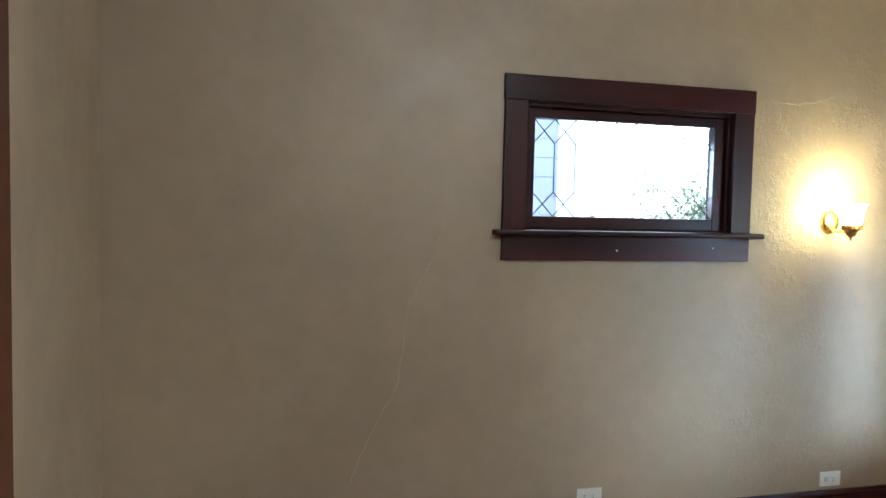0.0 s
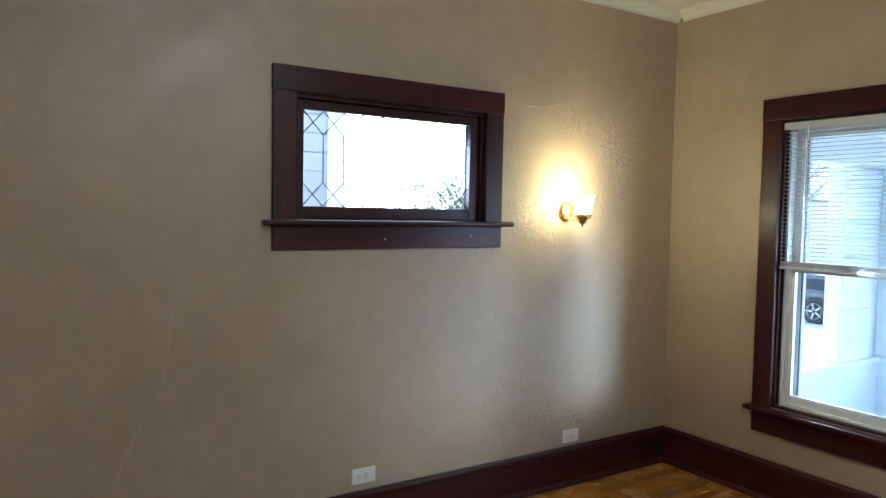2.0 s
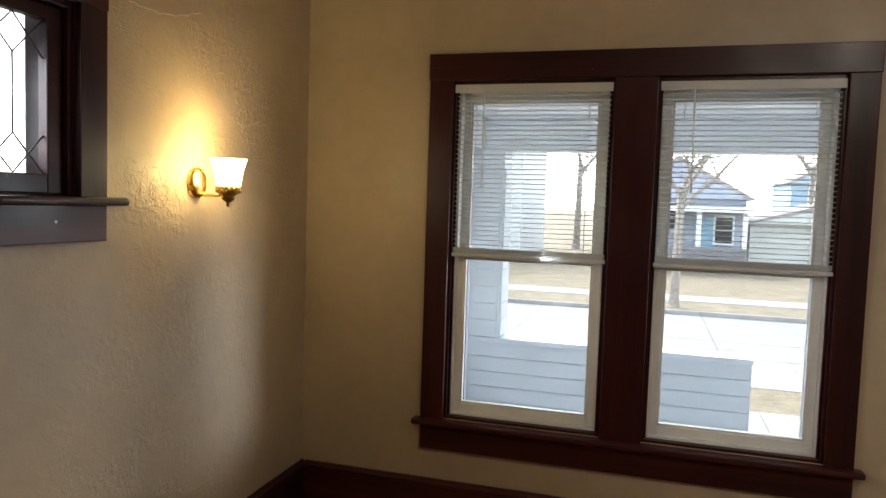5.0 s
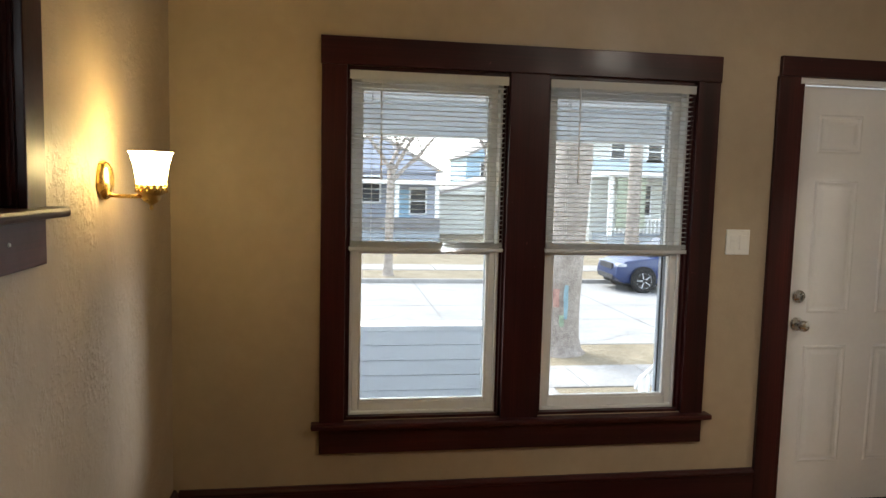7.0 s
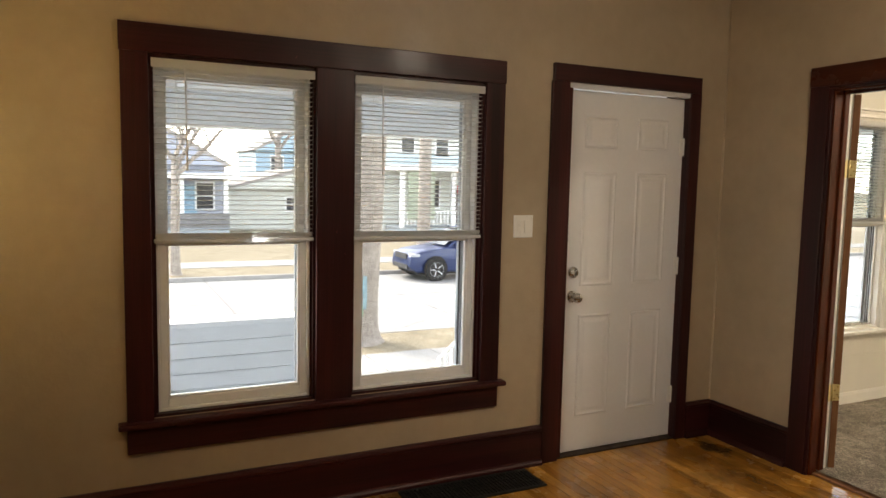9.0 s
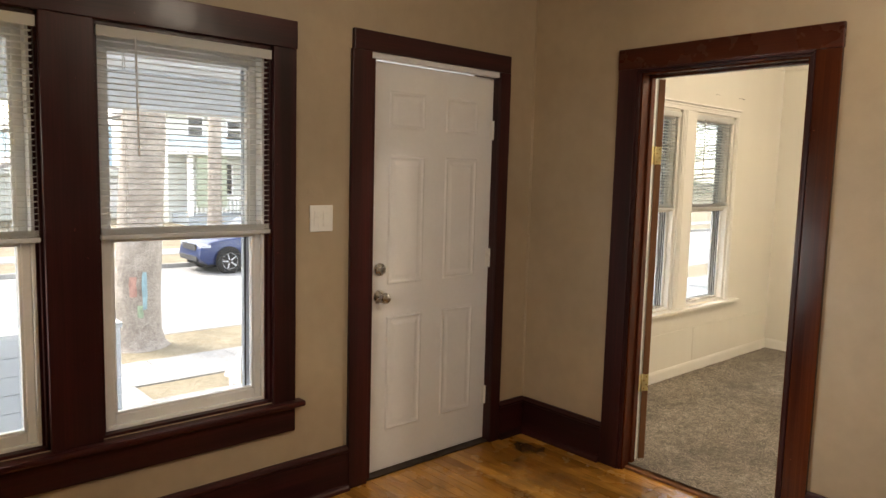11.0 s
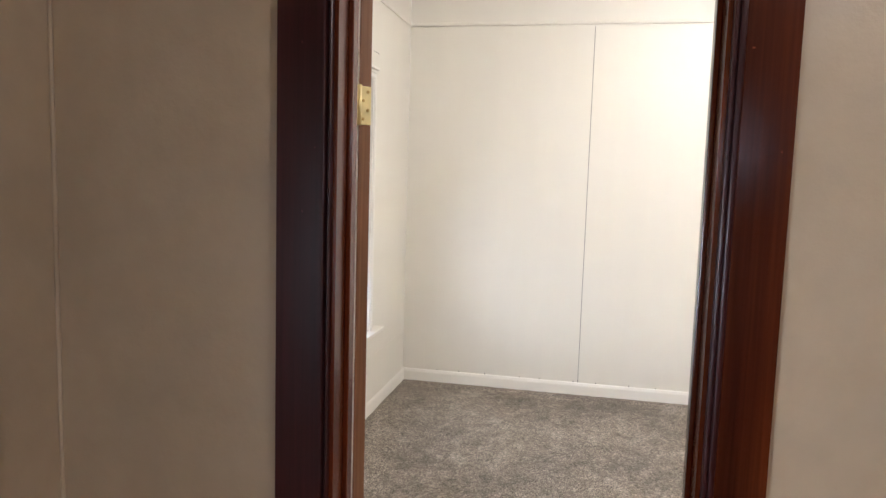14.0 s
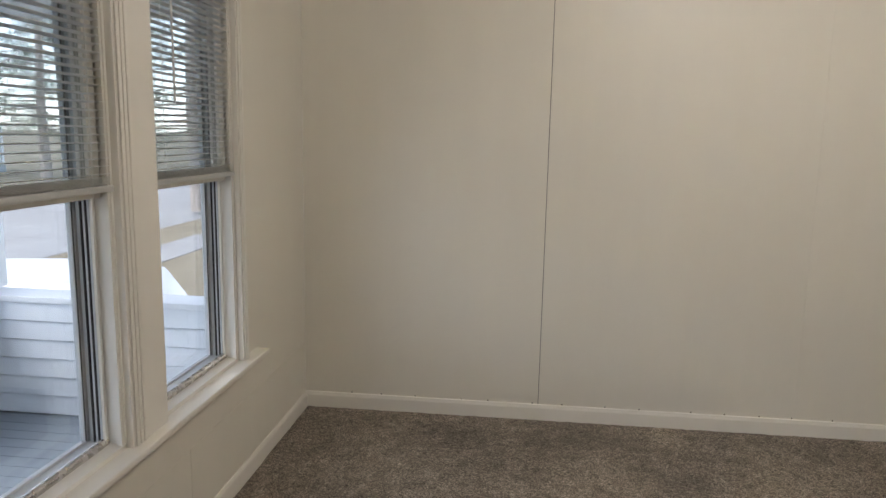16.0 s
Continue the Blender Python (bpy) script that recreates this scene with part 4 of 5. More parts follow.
# cased opening to the adjoining room
t = thing("door_3", "cased opening to the adjoining room in varnished wood", "doorway", (XL, 0.82, 0), kind="structure")
part("side_casing", boxes((XL, XL + 0.021, 1.495, 1.611, 0, 2.05), bevel=0.003), WOOD_DOORWAY, t)
part("side_casing", boxes((XL, XL + 0.021, 0.135, 0.254, 0, 2.05), bevel=0.003), WOOD_DOORWAY, t)
part("head_casing", boxes((XL, XL + 0.023, 0.131, 1.615, 2.05, 2.165), bevel=0.003), WOOD_Y, t)
part("jamb", boxes((-1.199, XL + 0.003, 1.485, 1.499, 0, 2.05), (-1.199, XL + 0.003, 0.25, 0.264, 0, 2.05), (-1.199, XL + 0.003, 0.25, 1.499, 2.036, 2.05)), WOOD_DOORWAY, t)

# ---- wall sconce ----
SX, SY = 2.14, 2.478
s = thing("wall_sconce", "brass wall sconce with lit frosted glass shade", "wall lamp", (SX, YS, 1.47))
bm = bmesh.new()
lathe(bm, [(0.0, 0.0), (0.056, 0.0), (0.058, -0.006), (0.056, -0.014), (0.050, -0.021), (0.040, -0.026), (0.022, -0.030), (0.0, -0.031)], (SX, YS, 1.530), 'y', 32, 0.86, 1.0)
part("backplate", bm, BRASS, s, "oval polished brass backplate", True)
bm = bmesh.new()
tube(bm, [(SX, YS - 0.012, 1.489), (SX, YS - 0.05, 1.486), (SX, YS - 0.09, 1.486), (SX, SY, 1.490)], [0.0065, 0.006, 0.006, 0.007], 12)
part("arm", bm, BRASS, s, smooth=True)
bm = bmesh.new()
lathe(bm, [(0.0, -0.052), (0.004, -0.050), (0.006, -0.044), (0.004, -0.038), (0.012, -0.032), (0.022, -0.026), (0.026, -0.018), (0.024, -0.010), (0.036, -0.004), (0.040, 0.0), (0.040, 0.022), (0.038, 0.022), (0.036, 0.002), (0.0, 0.0)], (SX, SY, 1.499), 'z', 32)
cup = part("cup", bm, OLD_BRASS, s, "pierced brass cup with finial", True)
for row in range(3):
    for k in range(14):
        a = 2 * math.pi * (k + 0.5 * (row % 2)) / 14
        bm = bmesh.new()
        bmesh.ops.create_icosphere(bm, subdivisions=1, radius=0.0046)
        bmesh.ops.translate(bm, verts=bm.verts, vec=(SX + 0.0415 * math.cos(a), SY + 0.0415 * math.sin(a), 1.503 + 0.0085 * row))
        part("bead", bm, BRASS, cup)
bm = bmesh.new()
prof = [(0.034, 0.012), (0.040, 0.016), (0.043, 0.034), (0.047, 0.062), (0.0515, 0.084), (0.0565, 0.091), (0.0545, 0.097), (0.061, 0.109), (0.064, 0.112)]
ins = [(r - 0.003, h) for r, h in reversed(prof)]
seg, rings = 36, []
for r, h in prof + ins:
    rings.append([bm.verts.new((SX + r * (1 + 0.02 * math.cos(12 * 2 * math.pi * k / seg)) * math.cos(2 * math.pi * k / seg),
                                SY + r * (1 + 0.02 * math.cos(12 * 2 * math.pi * k / seg)) * math.sin(2 * math.pi * k / seg), 1.504 + h)) for k in range(seg)])
for a, b in zip(rings, rings[1:] + rings[:1]):
    for k in range(seg):
        bm.faces.new((a[k], a[(k + 1) % seg], b[(k + 1) % seg], b[k]))
part("shade", bm, SHADE, s, "glowing frosted glass bell shade", True)

# ceiling lights out of sight overhead: bedroom one inferred, living room one added as fill


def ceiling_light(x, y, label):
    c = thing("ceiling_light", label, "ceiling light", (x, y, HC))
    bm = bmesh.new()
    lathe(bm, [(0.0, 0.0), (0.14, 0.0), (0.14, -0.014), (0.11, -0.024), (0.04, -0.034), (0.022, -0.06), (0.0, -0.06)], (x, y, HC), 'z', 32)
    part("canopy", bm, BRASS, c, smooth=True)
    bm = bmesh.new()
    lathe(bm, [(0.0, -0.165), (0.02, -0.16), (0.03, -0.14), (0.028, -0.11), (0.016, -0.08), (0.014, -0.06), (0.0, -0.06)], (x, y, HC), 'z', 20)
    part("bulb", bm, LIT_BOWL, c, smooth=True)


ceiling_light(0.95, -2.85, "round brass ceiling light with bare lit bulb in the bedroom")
ceiling_light(0.75, -0.05, "added unseen ceiling light that fills the living room, round brass with bare bulb")

# ---- wall plates ----


def plate(y, z, w, h, label, gangs):
    p = thing("light_switch", label, "light switch", (XF, y, z))
    part("plate", boxes((XF - 0.006, XF, y - w / 2, y + w / 2, z - h / 2, z + h / 2), bevel=0.003), PLASTIC, p)
    for k in range(gangs):
        yy = y + (k - (gangs - 1) / 2) * 0.046
        part("rocker", boxes((XF - 0.0085, XF - 0.0055, yy - 0.016, yy + 0.016, z - 0.033, z + 0.033), bevel=0.001), PLASTIC, p)


plate(0.091, 1.308, 0.118, 0.118, "white double switch plate on the tan wall", 2)


def outlet(x, z, label):
    o = thing("wall_outlet", label, "outlet", (x, YS, z), "outlets on the side wall")
    part("plate", boxes((x - 0.060, x + 0.060, YS - 0.006, YS, z - 0.036, z + 0.036), bevel=0.003), PLASTIC, o)
    for dx in (-0.020, 0.020):
        r = part("receptacle", boxes((x + dx - 0.015, x + dx + 0.015, YS - 0.009, YS - 0.005, z - 0.015, z + 0.015), bevel=0.003), PLASTIC, o)
        part("slot", boxes((x + dx - 0.008, x + dx - 0.001, YS - 0.0098, YS - 0.0088, z - 0.007, z - 0.0045), (x + dx - 0.008, x + dx - 0.001, YS - 0.0098, YS - 0.0088, z + 0.0045, z + 0.007)), SLOT, r)


outlet(0.937, 0.285, "white wall outlet set sideways above the baseboard")
outlet(2.222, 0.272, "white wall outlet set sideways above the baseboard")

p = thing("light_switch", "single white switch plate on the closet wall", "light switch", (1.448, -1.68, 1.180))
part("plate", boxes((1.448, 1.455, -1.716, -1.644, 1.121, 1.239), bevel=0.003), PLASTIC, p)
part("toggle", boxes((1.453, 1.464, -1.686, -1.674, 1.172, 1.190), bevel=0.002), PLASTIC, p)

# floor register
v = thing("floor_register", "black iron floor register beside the baseboard", "floor vent", (2.84, 0.44, 0))
part("frame", boxes((2.725, 2.745, 0.07, 0.80, 0.0005, 0.010), (2.925, 2.945, 0.07, 0.80, 0.0005, 0.010), (2.745, 2.925, 0.07, 0.09, 0.0005, 0.010), (2.745, 2.925, 0.78, 0.80, 0.0005, 0.010), bevel=0.002), IRON, v)
part("damper", boxes((2.745, 2.925, 0.09, 0.78, 0.0003, 0.002)), SLOT, v)
me = mesh_of("bar", boxes((-0.090, 0.090, -0.0035, 0.0035, 0.0, 0.007)), IRON)
for k in range(34):
    b = new("bar", me)
    b.parent, b.matrix_parent_inverse = v, parent_inverse(v)
    b.location = (2.835, 0.10 + k * 0.0203, 0.0022)
part("bar", boxes((2.80, 2.806, 0.09, 0.78, 0.0022, 0.0085), (2.864, 2.870, 0.09, 0.78, 0.0022, 0.0085)), IRON, v)


# cracks in the plaster
def crack(pts, r, label):
    bm = bmesh.new()
    path, rnd = [], random.Random(len(pts) + int(pts[0][0] * 100))
    for (ax, az), (bx, bz) in zip(pts, pts[1:]):
        for k in range(6):
            u = k / 6
            path.append((ax + (bx - ax) * u + rnd.uniform(-0.005, 0.005), YS - 0.0005, az + (bz - az) * u + rnd.uniform(-0.004, 0.004)))
    path.append((pts[-1][0], YS - 0.0005, pts[-1][1]))
    tube(bm, path, [r * rnd.uniform(0.4, 1.2) for _ in path], 6)
    tagged(part("wall_crack", bm, CRACK, None), label, "crack", kind="structure")


crack([(0.237, 1.50), (0.198, 1.366), (0.165, 1.29)], 0.0045, "raised filled crack in the tan plaster")
crack([(0.165, 1.29), (0.096, 1.158), (0.075, 0.98), (0.056, 0.812), (-0.079, 0.564), (-0.13, 0.42)], 0.0025, "thin painted-over crack in the tan plaster")
crack([(1.795, 2.081), (1.90, 2.075), (2.02, 2.088), (2.152, 2.134)], 0.0035, "raised filled crack in the tan plaster")

# ---- bedroom wall panels ----
back = thing("wall_panelling", "smooth cream painted wall panels with open butt joints", "wall panelling", (1.2, YB, 0.1), kind="structure")
for x0, x1 in ((-0.70, 0.5145), (0.515, 1.7755), (1.7785, XB)):
    part("panel", boxes((x0, x1, YB - 0.0115, YB, 0.02, 2.488), bevel=0.0012), PANEL_WHITE, back)
part("panel", boxes((-0.7, XB, YB - 0.0115, YB - 0.001, 2.491, HC)), PANEL_WHITE, back)
part("joint_shadow_gap", boxes((1.7755, 1.7785, YB - 0.0118, YB - 0.0105, 0.1, 2.48)), OAK_GAP, back, "dark open joint between panels")
for x in (0.98, 1.38, 2.18, 2.58, 2.86, 0.2):
    part("batten_ridge", boxes((x - 0.0012, x + 0.0012, YB, YB + 0.0007, 0.1, 2.46)), PANEL_WHITE, back)
part("panel", boxes((XB - 0.004, XB, -3.323, -1.46, 0.10, 0.375), bevel=0.001), PANEL_WHITE, back)
part("panel", boxes((XB - 0.004, XB, YB + 0.015, -3.326, 0.10, 0.375), bevel=0.001), PANEL_WHITE, back)
rnd = random.Random(6)
for k in range(14):
    x = 0.3 + k * 0.19 + rnd.uniform(-0.05, 0.05)
    part("nail_hole", boxes((x - 0.003, x + 0.003, YB, YB + 0.0006, 0.106, 0.112)), OAK_GAP, back)
for y, z, w in ((-3.48, 2.185, 0.028), (-3.88, 2.187, 0.055)):
    part("scratch", boxes((XB - 0.0008, XB, y - w, y + w, z - 0.0012, z + 0.0012)), OAK_GAP, back, "short dark scratch in the cream paint")
part("caulk_gap", boxes((XB - 0.0222, XB - 0.0205, -3.8225, -3.8195, 0.56, 1.60)), OAK_GAP, back, "dark open gap beside the window casing")

# ---- outdoors: ground, street ----
GZ, RZ = -1.40, -1.52
structure("ground", boxes((-900, 900, -900, 900, RZ - 0.3, RZ)), GRASS, "dormant winter grass reaching the horizon", "ground")
structure("road", boxes((12.6, 21.4, -300, 300, RZ - 0.01, RZ + 0.006)), ROAD, "pale worn concrete street", "road")
structure("lawn", boxes((-30, 12.45, -60, 60, RZ - 0.01, GZ)), GRASS, "brown dormant front lawn and verge", "lawn")
structure("lawn_across", boxes((21.55, 120, -120, 120, RZ - 0.01, GZ)), GRASS, "brown dormant lawn across the street", "lawn")
for x in (12.45, 21.4):
    structure("kerb", boxes((x, x + 0.15, -120, 120, RZ - 0.01, GZ + 0.012), bevel=0.02), CONCRETE, "worn concrete kerb along the street", "kerb")
JOINT = outdoors("road_joint_tar", (0.17, 0.165, 0.155), (0.25, 0.24, 0.23), 4)
road_ob = bpy.data.objects["road"]
for x in (15.5, 17.4):
    part("joint", boxes((x - 0.02, x + 0.02, -60, 60, RZ + 0.004, RZ + 0.0085)), JOINT, road_ob)
for k in range(-9, 8):
    part("joint", boxes((12.6, 21.4, k * 4.6 - 0.52, k * 4.6 - 0.48, RZ + 0.004, RZ + 0.0075)), JOINT, road_ob)
rnd = random.Random(17)
for k in range(22):
    x, y = rnd.uniform(13.2, 20.5), rnd.uniform(-16, 9)
    d, pts = rnd.uniform(0, 6.28), []
    for i in range(9):
        pts.append((x, y, RZ + 0.002))
        d += rnd.uniform(-0.7, 0.7)
        x, y = min(21.2, max(12.8, x + 0.35 * math.cos(d))), y + 0.35 * math.sin(d)
    bm = bmesh.new()
    tube(bm, pts, [rnd.uniform(0.006, 0.012) for _ in pts], 4)
    part("crack", bm, JOINT, road_ob)

walk_near = thing("pavement", "pale concrete pavement in square slabs", "pavement", (10.3, 0, GZ), kind="structure")
me = mesh_of("slab", boxes((-0.6, 0.6, -0.595, 0.595, -0.02, 0.02), bevel=0.01), CONCRETE)
for k in range(-16, 17):
    s = new("slab", me)
    s.parent, s.matrix_parent_inverse = walk_near, parent_inverse(walk_near)
    s.location = (10.3, k * 1.2, GZ)
walk_far = thing("pavement", "pale concrete pavement across the street", "pavement", (24.5, 0, GZ), kind="structure")
me2 = mesh_of("slab", boxes((-0.8, 0.8, -1.49, 1.49, -0.02, 0.02), bevel=0.01), CONCRETE)
for k in range(-16, 17):
    s = new("slab", me2)
    s.parent, s.matrix_parent_inverse = walk_far, parent_inverse(walk_far)
    s.location = (24.5, k * 3.0, GZ)
structure("front_path", boxes((7.0, 9.7, -1.25, 0.05, GZ - 0.02, GZ + 0.018), bevel=0.01), CONCRETE, "concrete path from the porch steps to the pavement", "path")
structure("driveway", boxes((5.2, 12.45, -9.2, -6.4, GZ - 0.02, GZ + 0.016), bevel=0.01), CONCRETE, "concrete driveway beside the porch", "driveway")

# ---- porch ----
PZ, PX, PT = -0.22, 5.08, 0.50
porch = thing("porch", "pale painted front porch with clapboard parapet and square corner column", "porch", (4.0, -2, PZ))
part("foundation", boxes((XO, 5.32, -5.1, 2.55, GZ - 0.02, PZ - 0.03)), SIDING, porch)
me = mesh_of("deck_board", boxes((-1.06, 1.06, -0.0475, 0.0475, -0.03, 0.0), bevel=0.003), DECK_AND_LAP_SHADE)
for k in range(74):
    b = new("deck_board", me)
    b.parent, b.matrix_parent_inverse = porch, parent_inverse(porch)
    b.location = (XO + 1.06, 2.45 - k * 0.1, PZ)


def clapboards(p0, p1, out, z0, z1, course=0.122):
    """Lapped boards on a parapet face between two points."""
    p0, p1 = Vector(p0), Vector(p1)
    n = max(1, round((z1 - z0) / course))
    course = (z1 - z0) / n
    bm = bmesh.new()
    profile_run(bm, [(0.002, 0), (0.026, 0), (0.012, course - 0.007), (0.002, course - 0.007)], (0, 0, 0), tuple(p1 - p0), out)
    me = mesh_of("clapboard", bm, SIDING)
    for k in range(n):
        b = new("clapboard", me)
        b.parent, b.matrix_parent_inverse = porch, parent_inverse(porch)
        b.location = p0 + Vector((0, 0, z0 + k * course))


for y0, y1 in ((0.33, 2.38), (-4.85, -1.55)):
    # core in dark deck colour: its strips between boards paint the lap shadows
    part("parapet", boxes((PX, PX + 0.14, y0, y1, PZ - 0.01, PT - 0.035)), DECK_AND_LAP_SHADE, porch)
    part("parapet_cap", boxes((PX - 0.035, PX + 0.175, y0 - 0.01, y1 + 0.01, PT - 0.035, PT), bevel=0.006), PORCH_TRIM, porch)
    clapboards((PX, y0, 0), (PX, y1, 0), (-1, 0, 0), PZ + 0.01, PT - 0.03)
for ya, yb, face, out in ((2.38, 2.52, 2.38, -1), (-4.99, -4.85, -4.85, 1)):
    # dark core again, showing as painted shadow lines between the boards
    part("parapet", boxes((XO, PX + 0.14, ya, yb, PZ - 0.01, PT - 0.034)), DECK_AND_LAP_SHADE, porch)
    part("parapet_cap", boxes((XO, PX + 0.175, ya - 0.035, yb + 0.035, PT - 0.034, PT + 0.002), bevel=0.006), PORCH_TRIM, porch)
    clapboards((XO, face, 0), (PX, face, 0), (0, out, 0), PZ + 0.01, PT - 0.03)
for yc in (2.31, -4.85):
    part("column", boxes((PX - 0.03, PX + 0.24, yc - 0.23, yc + 0.19, PT + 0.002, 1.89), bevel=0.004), SIDING, porch)
    for z in range(10):
        part("clapboard", boxes((PX - 0.040, PX - 0.030, yc - 0.21, yc + 0.07, PT + 0.01 + z * 0.125, PT + 0.01 + z * 0.125 + 0.121), (PX - 0.02, PX + 0.23, yc - 0.241, yc - 0.23, PT + 0.01 + z * 0.125, PT + 0.01 + z * 0.125 + 0.121), bevel=0.003), SIDING, porch)
part("side_pier", boxes((4.54, PX - 0.031, 2.385, 2.50, PT + 0.002, 1.89), bevel=0.004), SIDING, porch)
clapboards((4.54, 2.385, 0), (4.93, 2.385, 0), (0, -1, 0), PT + 0.004, 1.88)
part("beam", boxes((PX - 0.02, PX + 0.22, -5.1, 2.5, 1.89, 2.13), bevel=0.006), PORCH_TRIM, porch)
part("side_beam", boxes((XO, PX - 0.021, 2.23, 2.43, 1.89, 2.13), bevel=0.006), PORCH_TRIM, porch)
part("porch_ceiling", boxes((XO, 5.6, -5.3, 2.8, 2.131, 2.18)), PORCH_TRIM, porch)
for k in range(20):
    part("ceiling_board", boxes((XO + 0.02 + k * 0.092, XO + 0.108 + k * 0.092, -4.9, 2.22, 2.120, 2.1305), bevel=0.003), PORCH_TRIM, porch)
bm = bmesh.new()
profile_run(bm, [(0, 0), (2.3, 0), (2.3, 0.08), (0, 0.85)], (XO, -5.4, 2.18), (XO, 2.85, 2.18), (1, 0, 0))
part("porch_roof", bm, ROOF, porch)

steps = thing("porch_steps", "concrete porch steps with a white handrail", "steps", (5.6, -0.6, GZ))
for k in range(6):
    part("step", boxes((5.32 + k * 0.28, 5.60 + k * 0.28 + 0.02, -1.5, 0.3, GZ - 0.01, PZ - 0.03 - 0.19 * k), bevel=0.01), CONCRETE, steps)
bm = bmesh.new()
tube(bm, [(4.95, -1.22, 0.72), (5.2, -1.22, 0.66), (6.75, -1.22, -0.42), (6.85, -1.22, -0.55)], [0.025] * 4, 8)
part("handrail", bm, PORCH_TRIM, steps, "white handrail")
for x, zt in ((5.12, 0.67), (6.70, -0.38)):
    part("post", boxes((x - 0.03, x + 0.03, -1.25, -1.19, GZ if x > 6 else PZ - 0.22, zt), bevel=0.004), PORCH_TRIM, steps)
bm = bmesh.new()
tube(bm, [(5.12, -1.22, 0.22), (6.70, -1.22, -0.86)], [0.018] * 2, 8)
part("lower_rail", bm, PORCH_TRIM, steps)
for k in range(12):
    x = 5.25 + k * 0.12
    part("baluster", boxes((x - 0.012, x + 0.012, -1.232, -1.208, 0.13 - (x - 5.25) * 0.683, 0.61 - (x - 5.25) * 0.69)), PORCH_TRIM, steps)

# ---- trees ----


def bare_tree(name, label, height, girth, seed, spread=0.6):
    """A winter tree: flared trunk, limbs and fine bare branches."""
    rnd = random.Random(seed)
    t = thing(name, label, "tree", (0, 0, 0))
    bm = bmesh.new()
    top = height * 0.42
    lean = Vector((rnd.uniform(-0.05, 0.05), rnd.uniform(-0.05, 0.05), 1))
    hs = [0, 0.12, 0.35, 0.9, top * 0.55, top]
    rs = [girth * 1.55, girth * 1.22, girth * 1.05, girth * 0.97, girth * 0.92, girth * 0.8]
    pts = [lean * h for h in hs]
    tube(bm, pts, rs, 18)
    for v in bm.verts:
        v.co += Vector((v.co.x, v.co.y, 0)) * 0.10 * noise.noise(Vector((v.co.x * 3, v.co.y * 3, v.co.z * 0.6)))
    limbs, twigs = bmesh.new(), bmesh.new()

    def grow(p, d, length, r, level):
        n = 4
        q, ps, rr = Vector(p), [Vector(p)], [r]
        dd = Vector(d)
        for k in range(n):
            dd = (dd + Vector((rnd.uniform(-1, 1), rnd.uniform(-1, 1), rnd.uniform(-0.3, 0.6))) * 0.22).normalized()
            q = q + dd * length / n
            ps.append(q.copy())
            rr.append(max(0.004, r * (1 - 0.16 * (k + 1))))
        tube(limbs if level < 2 else twigs, ps, rr, 8 if level < 2 else 4)
        if level < 4:
            for _ in range(4 if level else 5):
                k = rnd.randint(1, n)
                side = Vector((rnd.uniform(-1, 1), rnd.uniform(-1, 1), rnd.uniform(-0.1, 0.8))).normalized()
                grow(ps[k], (dd * 0.6 + side * spread * 1.3).normalized(), length * rnd.uniform(0.5, 0.68), rr[k] * 0.55, level + 1)

    for k in range(4):
        a = k * 1.57 + rnd.uniform(-0.4, 0.4)
        grow(pts[-1] - Vector((0, 0, 0.2 * k)), Vector((math.cos(a) * spread, math.sin(a) * spread, 0.95)).normalized(), height * 0.34, girth * 0.52, 0)
    part("trunk", bm, BARK, t, smooth=True)
    part("limbs", limbs, BARK, t, smooth=True)
    part("twigs", twigs, TWIG, t)
    return t


street_tree = bare_tree("street_tree", "large bare street tree with grey bark and painted marks", 15, 0.36, 4)
street_tree.location = (12.0, -2.02, GZ - 0.02)
far_tree = bare_tree("bare_tree", "bare winter tree on a lawn across the street", 8.5, 0.14, 9, 0.8)
far_tree.location = (22.3, 0.25, GZ - 0.02)
for x, y, r, s in ((24.3, -8.8, 1.2, 1.8), (31, 12, 2.2, 1.1), (22.6, 14, 0.3, 1.0), (30, -17, 3.0, 1.2), (24.6, -27, 4.2, 1.1), (46, -8, 5.0, 1.6), (50, 6, 0.8, 1.7), (48, 24, 2.0, 1.5), (52, -30, 1.0, 1.6)):
    c = copy_thing(far_tree, Matrix.Translation((x, y, GZ - 0.02)) @ Matrix.Rotation(r, 4, 'Z'))
    c.scale = (s, s, s)

for (dy, z, w, h), m in zip(((-0.06, 0.95, 0.10, 0.30), (0.14, 1.02, 0.07, 0.16), (0.05, 0.62, 0.06, 0.10)), PAINT_BLOT):
    bm = bmesh.new()
    n = 10
    a = [[bm.verts.new((12.0 - math.sqrt(max(0.01, 0.385 ** 2 - (dy + u * w) ** 2)) - 0.004, -2.02 + dy + u * w * (0.7 + 0.5 * noise.noise(Vector((u * 3, v * 5, z)))), GZ + z + v * h)) for u in [k / n * 2 - 1 for k in range(n + 1)]] for v in (-1, -0.4, 0.3, 1)]
    for r0, r1 in zip(a, a[1:]):
        for k in range(n):
            bm.faces.new((r0[k], r0[k + 1], r1[k + 1], r1[k]))
    ob = part("paint_mark", bm, m, None, "faded chalky paint mark on the trunk")
    ob.parent = street_tree
    ob.matrix_parent_inverse = street_tree.matrix_basis.inverted()


